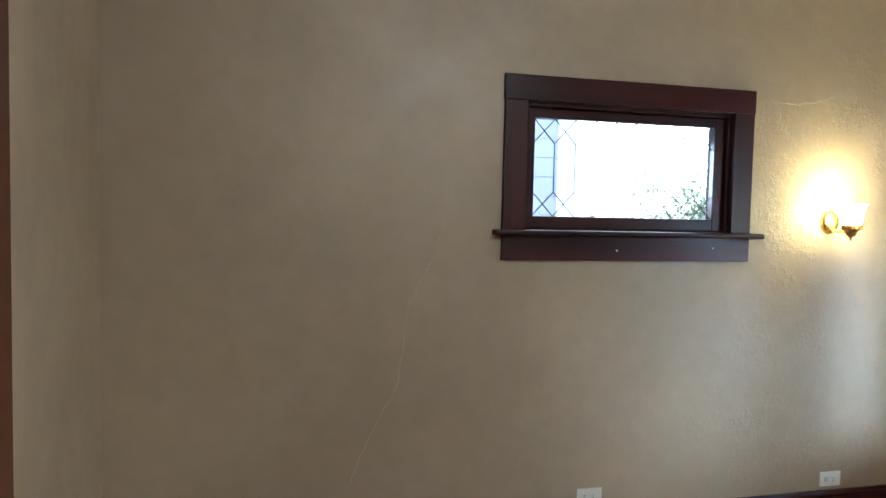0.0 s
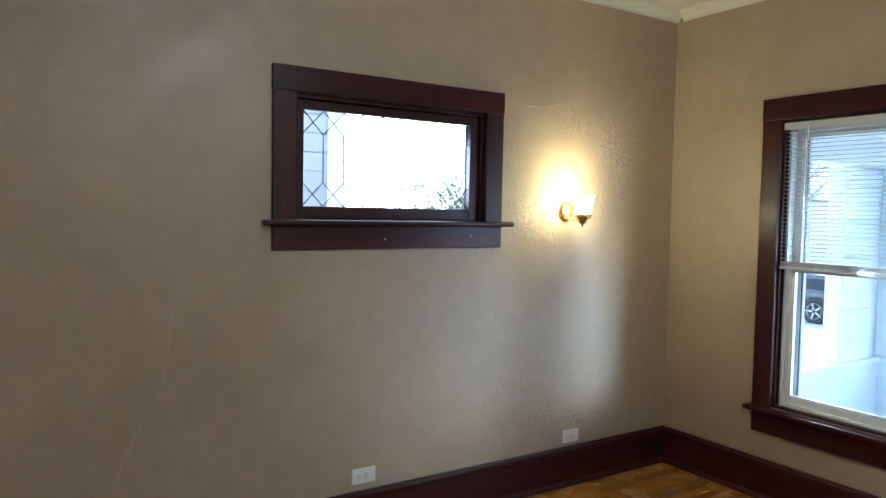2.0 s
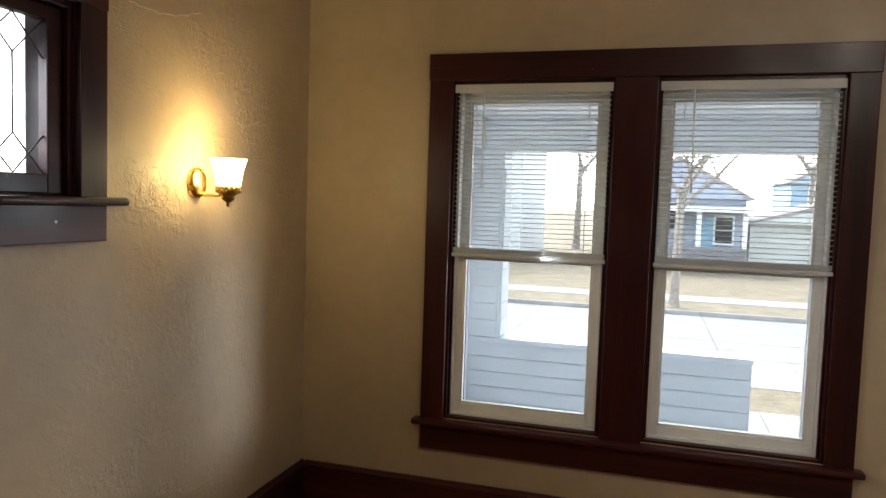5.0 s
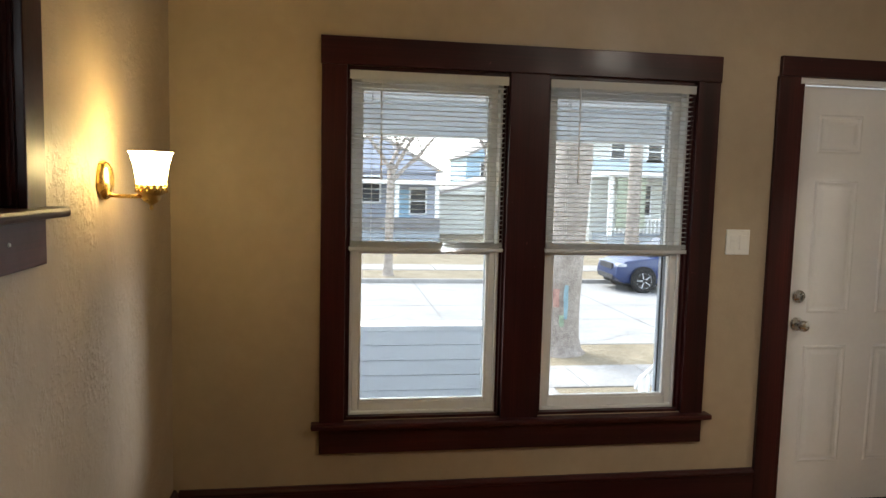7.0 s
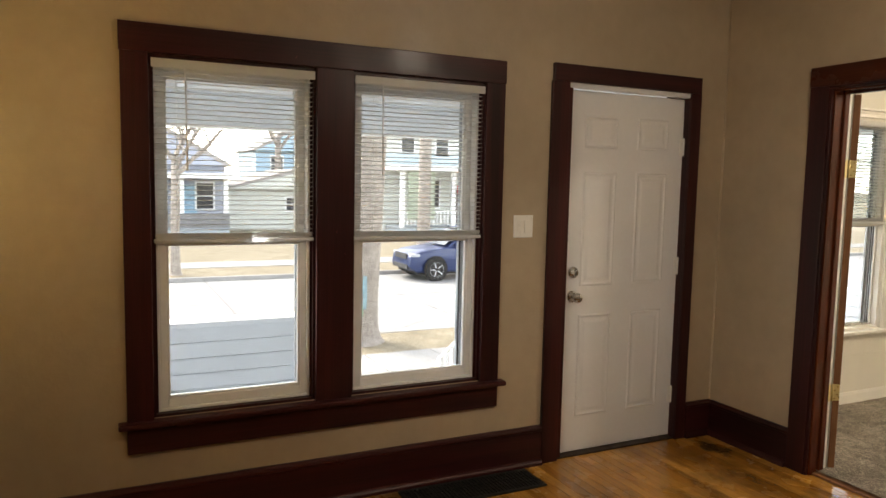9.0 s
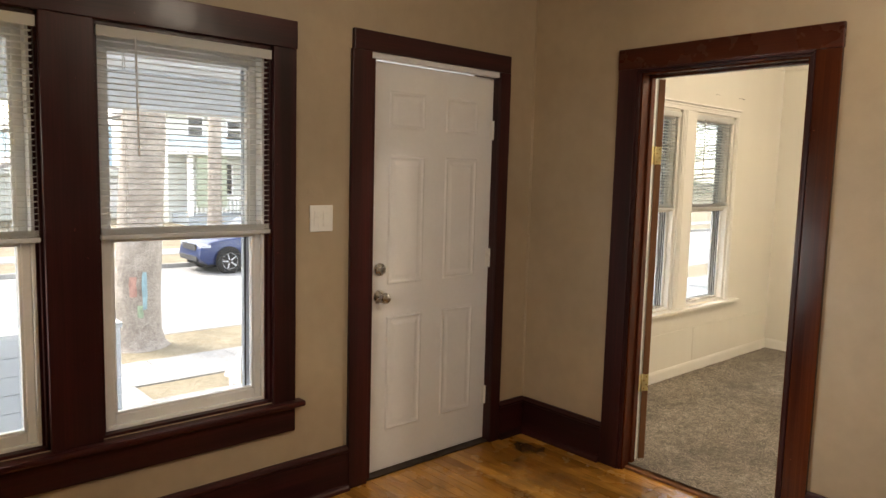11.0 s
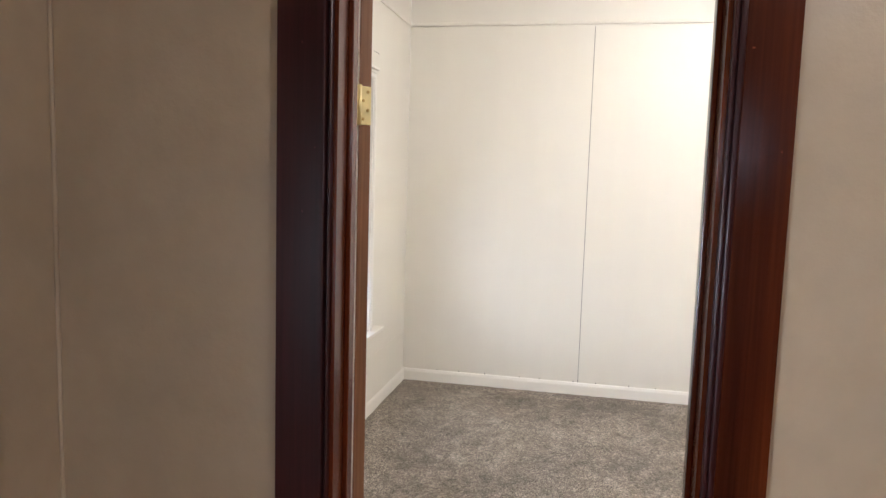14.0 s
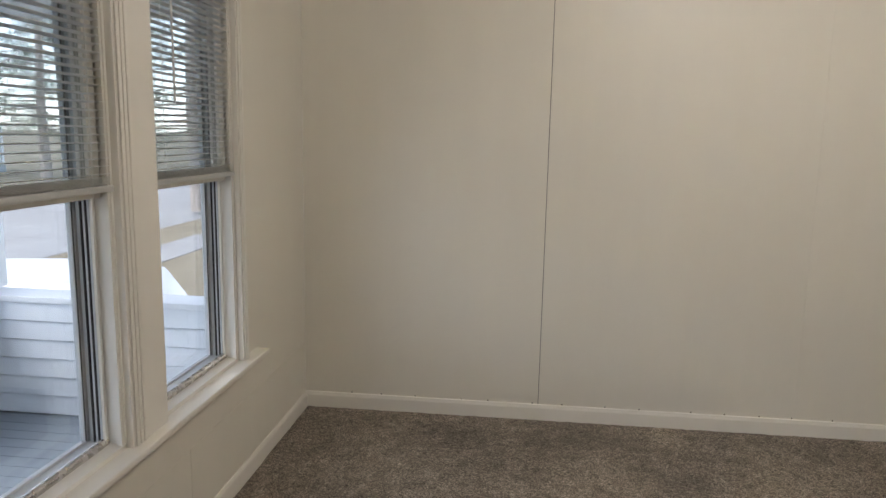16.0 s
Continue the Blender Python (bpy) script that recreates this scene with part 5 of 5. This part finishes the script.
def leaf_cloud(centres, size, count, seed, flat=0.6):
    """Many small leaf blades scattered in overlapping clumps."""
    rnd = random.Random(seed)
    bm = bmesh.new()
    for c, r in centres:
        for _ in range(count):
            d = Vector((rnd.gauss(0, 1), rnd.gauss(0, 1), rnd.gauss(0, flat))).normalized() * r * rnd.uniform(0.35, 1.05)
            p = Vector(c) + d
            a = Vector((rnd.uniform(-1, 1), rnd.uniform(-1, 1), rnd.uniform(-1, 1))).normalized() * size * rnd.uniform(0.6, 1.3)
            b = a.cross(Vector((rnd.uniform(-1, 1), rnd.uniform(-1, 1), rnd.uniform(-1, 1)))).normalized() * size * 0.35
            vs = [bm.verts.new(p - a), bm.verts.new(p + b), bm.verts.new(p + a), bm.verts.new(p - b)]
            bm.faces.new(vs)
    return bm


def conifer(label, height, seed):
    rnd = random.Random(seed)
    t = thing("pine_tree", label, "tree", (0, 0, 0), "pines along the street")
    bm = bmesh.new()
    tube(bm, [(0, 0, 0), (0.1, 0, height * 0.3), (0.0, 0.1, height * 0.65), (0, 0, height)], [0.26, 0.21, 0.14, 0.03], 12)
    part("trunk", bm, BARK, t, smooth=True)
    bm = bmesh.new()
    cs = []
    for k in range(46):
        h = height * (0.24 + 0.74 * k / 46)
        a = rnd.uniform(0, 6.28)
        ln = (1 - k / 52) * height * 0.26 * rnd.uniform(0.7, 1.2)
        e = Vector((math.cos(a) * ln, math.sin(a) * ln, h - ln * 0.12))
        tube(bm, [(0, 0, h), tuple(e * 0.5 + Vector((0, 0, h * 0.5 + 0.1))), tuple(e)], [0.05, 0.03, 0.01], 5)
        for u in (0.55, 0.8, 1.0):
            cs.append((Vector((e.x * u, e.y * u, h - ln * 0.12 * u)), 0.42 + 0.25 * rnd.random()))
    part("branches", bm, TWIG, t)
    part("crown", leaf_cloud(cs, 0.055, 110, seed, 0.5), NEEDLE, t, "dark green needles")
    return t


pine = conifer("tall dark green pine beside the street", 12, 3)
pine.location = (13.6, -25.5, GZ - 0.02)
for x, y, r in ((25.5, -34, 1.0), (30, -40, 2.0), (8.5, -38, 2.6)):
    copy_thing(pine, Matrix.Translation((x, y, GZ - 0.02)) @ Matrix.Rotation(r, 4, 'Z'))


def bush(x, y, r, h, seed, label, leaf=HEDGE, look_of="yellow-green evergreen leaves"):
    rnd = random.Random(seed)
    t = thing("evergreen_bush", label, "bush", (x, y, GZ))
    bm = bmesh.new()
    for k in range(7):
        a = k * 0.9
        tube(bm, [(x, y, GZ), (x + math.cos(a) * r * 0.5, y + math.sin(a) * r * 0.5, GZ + h * 0.7)], [0.04, 0.015], 5)
    part("stems", bm, TWIG, t)
    cs = [((x + rnd.uniform(-r, r) * 0.75, y + rnd.uniform(-r, r) * 0.75, GZ + h * rnd.uniform(0.12, 0.95) ** 0.8), r * rnd.uniform(0.28, 0.5)) for _ in range(34)]
    part("crown", leaf_cloud(cs, 0.05, 320, seed, 0.8), leaf, t, look_of)


bush(5.3, 9.0, 1.2, 3.5, 5, "tall evergreen bush beside the house")
bush(6.6, 9.8, 1.2, 3.0, 8, "tall evergreen bush beside the house")

# ---- houses ----


def house(label, x, y0, y1, depth, h, ridge, wall_c, door_c, wins, porch_span=None, door_y=None, ridge_y=False, porch_h=2.9, parapet=None):
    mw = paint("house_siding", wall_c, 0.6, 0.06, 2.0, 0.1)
    t = thing("house", label, "house", (x, (y0 + y1) / 2, GZ), "houses across the street")
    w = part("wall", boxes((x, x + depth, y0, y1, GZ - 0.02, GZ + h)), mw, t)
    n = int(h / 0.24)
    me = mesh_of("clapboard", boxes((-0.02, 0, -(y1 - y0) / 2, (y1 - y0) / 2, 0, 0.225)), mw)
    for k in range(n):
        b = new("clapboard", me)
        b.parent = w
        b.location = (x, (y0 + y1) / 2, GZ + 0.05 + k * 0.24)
    bm = bmesh.new()
    o = 0.45
    if ridge_y:
        profile_run(bm, [(-o, 0), (depth + o, 0), (depth / 2, ridge)], (x, y0 - o, GZ + h), (x, y1 + o, GZ + h), (1, 0, 0))
    else:
        profile_run(bm, [(-o, 0), (y1 - y0 + o, 0), ((y1 - y0) / 2, ridge)], (x - o, y0, GZ + h), (x + depth + o, y0, GZ + h), (0, 1, 0))
    part("roof", bm, ROOF, t)
    if not ridge_y:
        bm = bmesh.new()
        span = y1 - y0
        profile_run(bm, [(0.05, 0.02), (span - 0.05, 0.02), (span / 2, ridge - 0.25)], (x - o - 0.04, y0, GZ + h), (x - o - 0.004, y0, GZ + h), (0, 1, 0))
        part("gable", bm, mw, t)
    for yc, zc, ww, hh in wins:
        wi = part("window", boxes((x - 0.07, x - 0.02, yc - ww / 2 - 0.1, yc - ww / 2, GZ + zc - hh / 2 - 0.1, GZ + zc + hh / 2 + 0.1), (x - 0.07, x - 0.02, yc + ww / 2, yc + ww / 2 + 0.1, GZ + zc - hh / 2 - 0.1, GZ + zc + hh / 2 + 0.1),
                                  (x - 0.07, x - 0.02, yc - ww / 2, yc + ww / 2, GZ + zc + hh / 2, GZ + zc + hh / 2 + 0.1), (x - 0.07, x - 0.02, yc - ww / 2, yc + ww / 2, GZ + zc - hh / 2 - 0.1, GZ + zc - hh / 2), (x - 0.06, x - 0.03, yc - ww / 2, yc + ww / 2, GZ + zc - 0.03, GZ + zc + 0.03)), PORCH_TRIM, t)
        part("pane", boxes((x - 0.04, x - 0.022, yc - ww / 2, yc + ww / 2, GZ + zc - hh / 2, GZ + zc + hh / 2)), WINGLASS, wi)
    if door_y is not None:
        part("door", boxes((x - 0.06, x - 0.02, door_y - 0.5, door_y + 0.5, GZ + 0.5, GZ + 2.6), bevel=0.01), paint("house_door", door_c, 0.4), t)
    if porch_span:
        a, b = porch_span
        part("porch_deck", boxes((x - 2.2, x, a, b, GZ, GZ + 0.5)), DECK_AND_LAP_SHADE, t)
        part("porch_roof", boxes((x - 2.5, x, a - 0.2, b + 0.2, GZ + porch_h, GZ + porch_h + 0.25), bevel=0.02), PORCH_TRIM, t)
        k = 4
        for i in range(k):
            yy = a + 0.15 + (b - a - 0.3) * i / (k - 1)
            part("porch_post", boxes((x - 2.15, x - 1.93, yy - 0.11, yy + 0.11, GZ + 0.5, GZ + porch_h)), PORCH_TRIM, t)
        if parapet:
            part("porch_parapet", boxes((x - 2.2, x - 2.0, a, b, GZ + 0.5, GZ + 1.2), bevel=0.02), paint("porch_parapet_paint", parapet, 0.7, 0.15, 2.0), t)
            return t
        for i in range(int((b - a) / 0.22)):
            yy = a + 0.1 + i * 0.22
            part("baluster", boxes((x - 2.10, x - 2.04, yy, yy + 0.07, GZ + 0.6, GZ + 1.35)), PORCH_TRIM, t)
        part("porch_rail", boxes((x - 2.12, x - 2.02, a, b, GZ + 1.35, GZ + 1.43)), PORCH_TRIM, t)
    return t


house("single-storey blue-grey house with a blue front door and porch", 38, -3.5, 3.2, 9, 3.55, 2.15, (0.34, 0.37, 0.45), (0.24, 0.40, 0.55), [(-2.5, 2.0, 0.8, 1.3), (0.2, 2.6, 1.2, 1.3), (2.1, 2.3, 0.8, 1.3)], (-3.4, 3.1), -1.6, parapet=(0.19, 0.19, 0.20))
house("low white garage with a shallow gable roof", 41, -11.6, -4.1, 7, 2.35, 1.2, (0.60, 0.62, 0.59), (0.6, 0.6, 0.6), [(-7.7, 1.5, 0.6, 0.7)], None, -10.2)
house("pale blue two-storey house behind the garage", 62, -17.5, -9.6, 9, 5.4, 2.4, (0.33, 0.47, 0.60), (0.3, 0.3, 0.3), [(-11.4, 4.2, 1.0, 1.4), (-14.5, 4.2, 1.0, 1.4)])
white_house = house("two-storey white house with a green porch wall", 37, -22, -11.9, 9, 5.75, 2.6, (0.60, 0.62, 0.60), (0.12, 0.10, 0.10), [(-13.35, 5.05, 0.75, 0.9), (-15.5, 5.0, 0.75, 0.9), (-18.5, 5.0, 0.75, 0.9), (-14.9, 2.3, 0.9, 1.6), (-18.0, 1.9, 1.3, 1.6)], (-21.5, -12.1), -16.6, porch_h=3.55)
part("porch_wall", boxes((34.7, 34.85, -14.05, -12.5, GZ + 0.9, GZ + 3.5), bevel=0.01), paint("green_porch_wall", (0.33, 0.37, 0.30), 0.7), white_house, "pale green porch wall")
part("blue_band", boxes((36.93, 36.975, -21.9, -12.0, GZ + 3.95, GZ + 4.55)), paint("pale_blue_band", (0.45, 0.54, 0.59), 0.6), white_house, "pale blue siding band")
part("eave_trim", boxes((36.50, 36.56, -22.3, -11.6, GZ + 5.66, GZ + 5.80)), paint("yellow_green_trim", (0.50, 0.55, 0.32), 0.6), white_house, "yellow-green eave trim")
part("banner", boxes((34.66, 34.69, -15.75, -15.40, GZ + 2.35, GZ + 2.85)), paint("red_banner", (0.55, 0.05, 0.06), 0.7), white_house, "small red banner hanging on the porch")
shutter_house = house("pale two-storey house with green shutters", 39, 8, 18, 9, 7.0, 2.8, (0.60, 0.62, 0.62), (0.2, 0.2, 0.2), [(11.4, 5.9, 0.8, 0.9), (15.5, 5.9, 1.0, 1.4), (15.2, 2.6, 1.2, 1.5), (9.4, 5.9, 0.8, 1.2)], None, 12.6)
for z, hh in ((6.0, 0.9), (3.35, 1.5)):
    part("shutter", boxes((38.90, 38.955, 10.05, 10.75, GZ + z - hh / 2, GZ + z + hh / 2), bevel=0.01), paint("green_shutter", (0.16, 0.42, 0.14), 0.6), shutter_house, "bright green shutter")
bush(30.5, 8.0, 0.8, 1.9, 14, "low russet winter shrub across the street", outdoors("russet_leaves", (0.25, 0.17, 0.13), (0.36, 0.27, 0.20), 3, 0.8, 0.3), "russet dry leaves")
house("pale brown house with white trim", 38, 22, 31, 9, 4.0, 2.6, (0.50, 0.46, 0.43), (0.3, 0.3, 0.3), [(24, 2, 1, 1.5), (29, 2, 1, 1.5)], (23, 30), 26.5)
house("pale house with green awning down the street", 37, -44, -33, 9, 4.0, 2.6, (0.64, 0.64, 0.62), (0.1, 0.3, 0.15), [(-36, 2, 1, 1.5), (-41, 2, 1, 1.5)], (-43, -35), -38.5)
# siding darkened to grey-lilac so the strong exposure doesn't bleach it
nb = house("grey-lilac clapboard neighbour house beside the side window", 8.2, -3.3, 8.0, 8, 6.2, 2.8, (0.27, 0.26, 0.31), (0.3, 0.2, 0.2), [(-1.3, 3.0, 0.9, 1.7), (3.4, 3.0, 0.9, 1.7)])
part("corner_board", boxes((8.12, 8.18, -3.34, -3.10, GZ, GZ + 6.2), bevel=0.01), PORCH_TRIM, nb, "white corner board")
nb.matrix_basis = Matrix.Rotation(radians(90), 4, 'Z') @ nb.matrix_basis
nb["group"] = ""

# ---- cars ----


def car(label, c, suv=True):
    """A car along +y (front at +y), its base at the origin."""
    t = thing("car", label, "car", (0, 0, 0))
    pm = carpaint("car_paint", c)
    hgt = 1.66 if suv else 1.44
    belt = 1.02 if suv else 0.92
    L, W = 4.5, 0.90

    def loft(side, widths, mat, name, bev=0.05):
        bm = bmesh.new()
        a = [bm.verts.new((-w, y, z)) for (y, z), w in zip(side, widths)]
        b = [bm.verts.new((w, y, z)) for (y, z), w in zip(side, widths)]
        n = len(side)
        for k in range(n):
            bm.faces.new((a[k], a[(k + 1) % n], b[(k + 1) % n], b[k]))
        bm.faces.new(a)
        bm.faces.new(b)
        bmesh.ops.recalc_face_normals(bm, faces=bm.faces)
        bmesh.ops.bevel(bm, geom=bm.edges[:], offset=bev, segments=3, affect='EDGES', profile=0.5)
        return part(name, bm, mat, t, smooth=True)

    low = [(-2.22, 0.42), (-2.25, 0.75), (-2.15, belt), (0.95, belt + 0.02), (1.9, belt - 0.10), (2.2, belt - 0.25), (2.25, 0.45), (2.0, 0.26), (-2.0, 0.26)]
    body = loft(low, [W * 0.96, W, W * 0.95, W * 0.95, W * 0.90, W * 0.82, W * 0.85, W * 0.88, W * 0.9], pm, "body", 0.06)
    cab = [(-2.05, belt - 0.05), (-1.75, hgt - 0.06), (-0.9, hgt), (0.15, hgt - 0.04), (1.05, belt - 0.03)]
    loft(cab, [W * 0.90, W * 0.72, W * 0.72, W * 0.72, W * 0.88], pm, "cabin", 0.05)
    for s in (-1, 1):
        bm = bmesh.new()
        vs = [bm.verts.new((s * (W * (0.905 - 0.17 * (z - belt) / (hgt - belt))), y, z)) for y, z in ((-1.85, belt + 0.06), (-1.62, hgt - 0.16), (0.10, hgt - 0.16), (0.82, belt + 0.06))]
        bm.faces.new(vs)
        bmesh.ops.solidify(bm, geom=bm.faces[:], thickness=0.02)
        part("side_window", bm, WINGLASS, t)
        part("headlight", boxes((0.50, 0.79, 1.90, 2.17, belt - 0.27, belt - 0.17) if s > 0 else (-0.79, -0.50, 1.90, 2.17, belt - 0.27, belt - 0.17), bevel=0.03), HEADLAMP, t)
        part("mirror", boxes((s * 0.92 - 0.09, s * 0.92 + 0.09, 0.62, 0.74, belt + 0.02, belt + 0.16), bevel=0.03), pm, t)
    bm = bmesh.new()
    vs = [bm.verts.new(p) for p in ((-0.74, 1.035, belt + 0.05), (0.74, 1.035, belt + 0.05), (0.60, 0.28, hgt - 0.10), (-0.60, 0.28, hgt - 0.10))]
    bm.faces.new(vs)
    bmesh.ops.translate(bm, verts=bm.verts, vec=(0, 0.03, 0.02))
    bmesh.ops.solidify(bm, geom=bm.faces[:], thickness=0.02)
    part("windscreen", bm, WINGLASS, t)
    part("grille", boxes((-0.45, 0.45, 2.19, 2.245, belt - 0.36, belt - 0.18), bevel=0.01), RUBBER, t)
    part("bumper_grille", boxes((-0.6, 0.6, 2.19, 2.262, 0.36, 0.5), bevel=0.01), RUBBER, t)
    for y in (-1.36, 1.40):
        for s in (-1, 1):
            bm = bmesh.new()
            lathe(bm, [(0.22, -0.11), (0.33, -0.11), (0.36, -0.08), (0.36, 0.08), (0.33, 0.11), (0.22, 0.11)], (s * 0.82, y, 0.36), 'x', 28)
            tyre = part("wheel", bm, TYRE, t)
            bm = bmesh.new()
            lathe(bm, [(0.0, s * 0.10), (0.05, s * 0.10), (0.06, s * 0.085), (0.10, s * 0.07), (0.10, s * 0.03), (0.0, s * 0.03)], (s * 0.82, y, 0.36), 'x', 16)
            for k in range(5):
                a = k * 2 * math.pi / 5
                p0, p1 = Vector((s * 0.905, y + 0.05 * math.cos(a), 0.36 + 0.05 * math.sin(a))), Vector((s * 0.905, y + 0.225 * math.cos(a), 0.36 + 0.225 * math.sin(a)))
                tube(bm, [p0, p1], [0.035, 0.03], 6)
            lathe(bm, [(0.205, s * 0.10), (0.232, s * 0.113), (0.232, s * 0.09)], (s * 0.82, y, 0.36), 'x', 28)
            part("rim", bm, RIM, tyre)
            bm = bmesh.new()
            lathe(bm, [(0.0, 0), (0.40, 0), (0.41, 0.02), (0.0, 0.02)], (s * 0.885, y, 0.375), 'x', 28)
            part("wheel_arch", bm, TYRE, t)
    part("underside", boxes((-0.75, 0.75, -2.0, 2.0, 0.2, 0.3)), TYRE, t)
    return t


c = car("dark blue SUV parked across the street", (0.018, 0.035, 0.11))
c.matrix_basis = pose(20.35, -8.5, RZ + 0.006)
c = car("white car parked in the driveway beyond the porch", (0.75, 0.75, 0.76), False)
c.matrix_basis = pose(7.5, -7.7, GZ + 0.016, 0, 0, -90)
c = car("dark grey car parked across the street", (0.05, 0.055, 0.065), False)
c.matrix_basis = pose(20.4, 12.4, RZ + 0.006)

# ---- oak floor strips, last ----
rnd = random.Random(11)
STRIP = 0.057
lengths = [0.7, 0.95, 1.2, 1.5, 1.8]
strip_mesh = {L: mesh_of("plank", boxes((0, L - 0.0015, 0, STRIP - 0.0012, -0.012, 0.0), bevel=0.0008), OAK) for L in lengths}
far_strips = []
y = YP - 0.02
while y < YS:
    x = 3.0
    while x > XL:
        L = rnd.choice(lengths)
        if x - L < XL:
            far_strips.append((x - L, y, L))
            break
        if x > 1.0:
            o = new("plank", strip_mesh[L])
            o.parent = floor
            o.location = (x - L, y, rnd.uniform(-0.0004, 0.0002))
        else:
            far_strips.append((x - L, y, L))
        x -= L
    y += STRIP
vs, fs = [], []
for x, y, L in far_strips:
    k = len(vs)
    a, b = x, x + L - 0.0015
    vs += [(a, y, -0.012), (b, y, -0.012), (b, y + STRIP - 0.0012, -0.012), (a, y + STRIP - 0.0012, -0.012), (a, y, 0), (b, y, 0), (b, y + STRIP - 0.0012, 0), (a, y + STRIP - 0.0012, 0)]
    fs += [(k + 4, k + 5, k + 6, k + 7), (k, k + 1, k + 5, k + 4), (k + 1, k + 2, k + 6, k + 5), (k + 2, k + 3, k + 7, k + 6), (k + 3, k, k + 4, k + 7)]
me = bpy.data.meshes.new("far_planks")
me.from_pydata(vs, [], fs)
me.materials.append(OAK)
ob = new("far_planks", me)
ob.parent = floor
ob["kind"] = "stuff"
structure("floor_adjoining", boxes((-4.5, -2.9, YP, YS, -0.012, -0.001)), OAK, "varnished oak floor of the adjoining room", "floor")
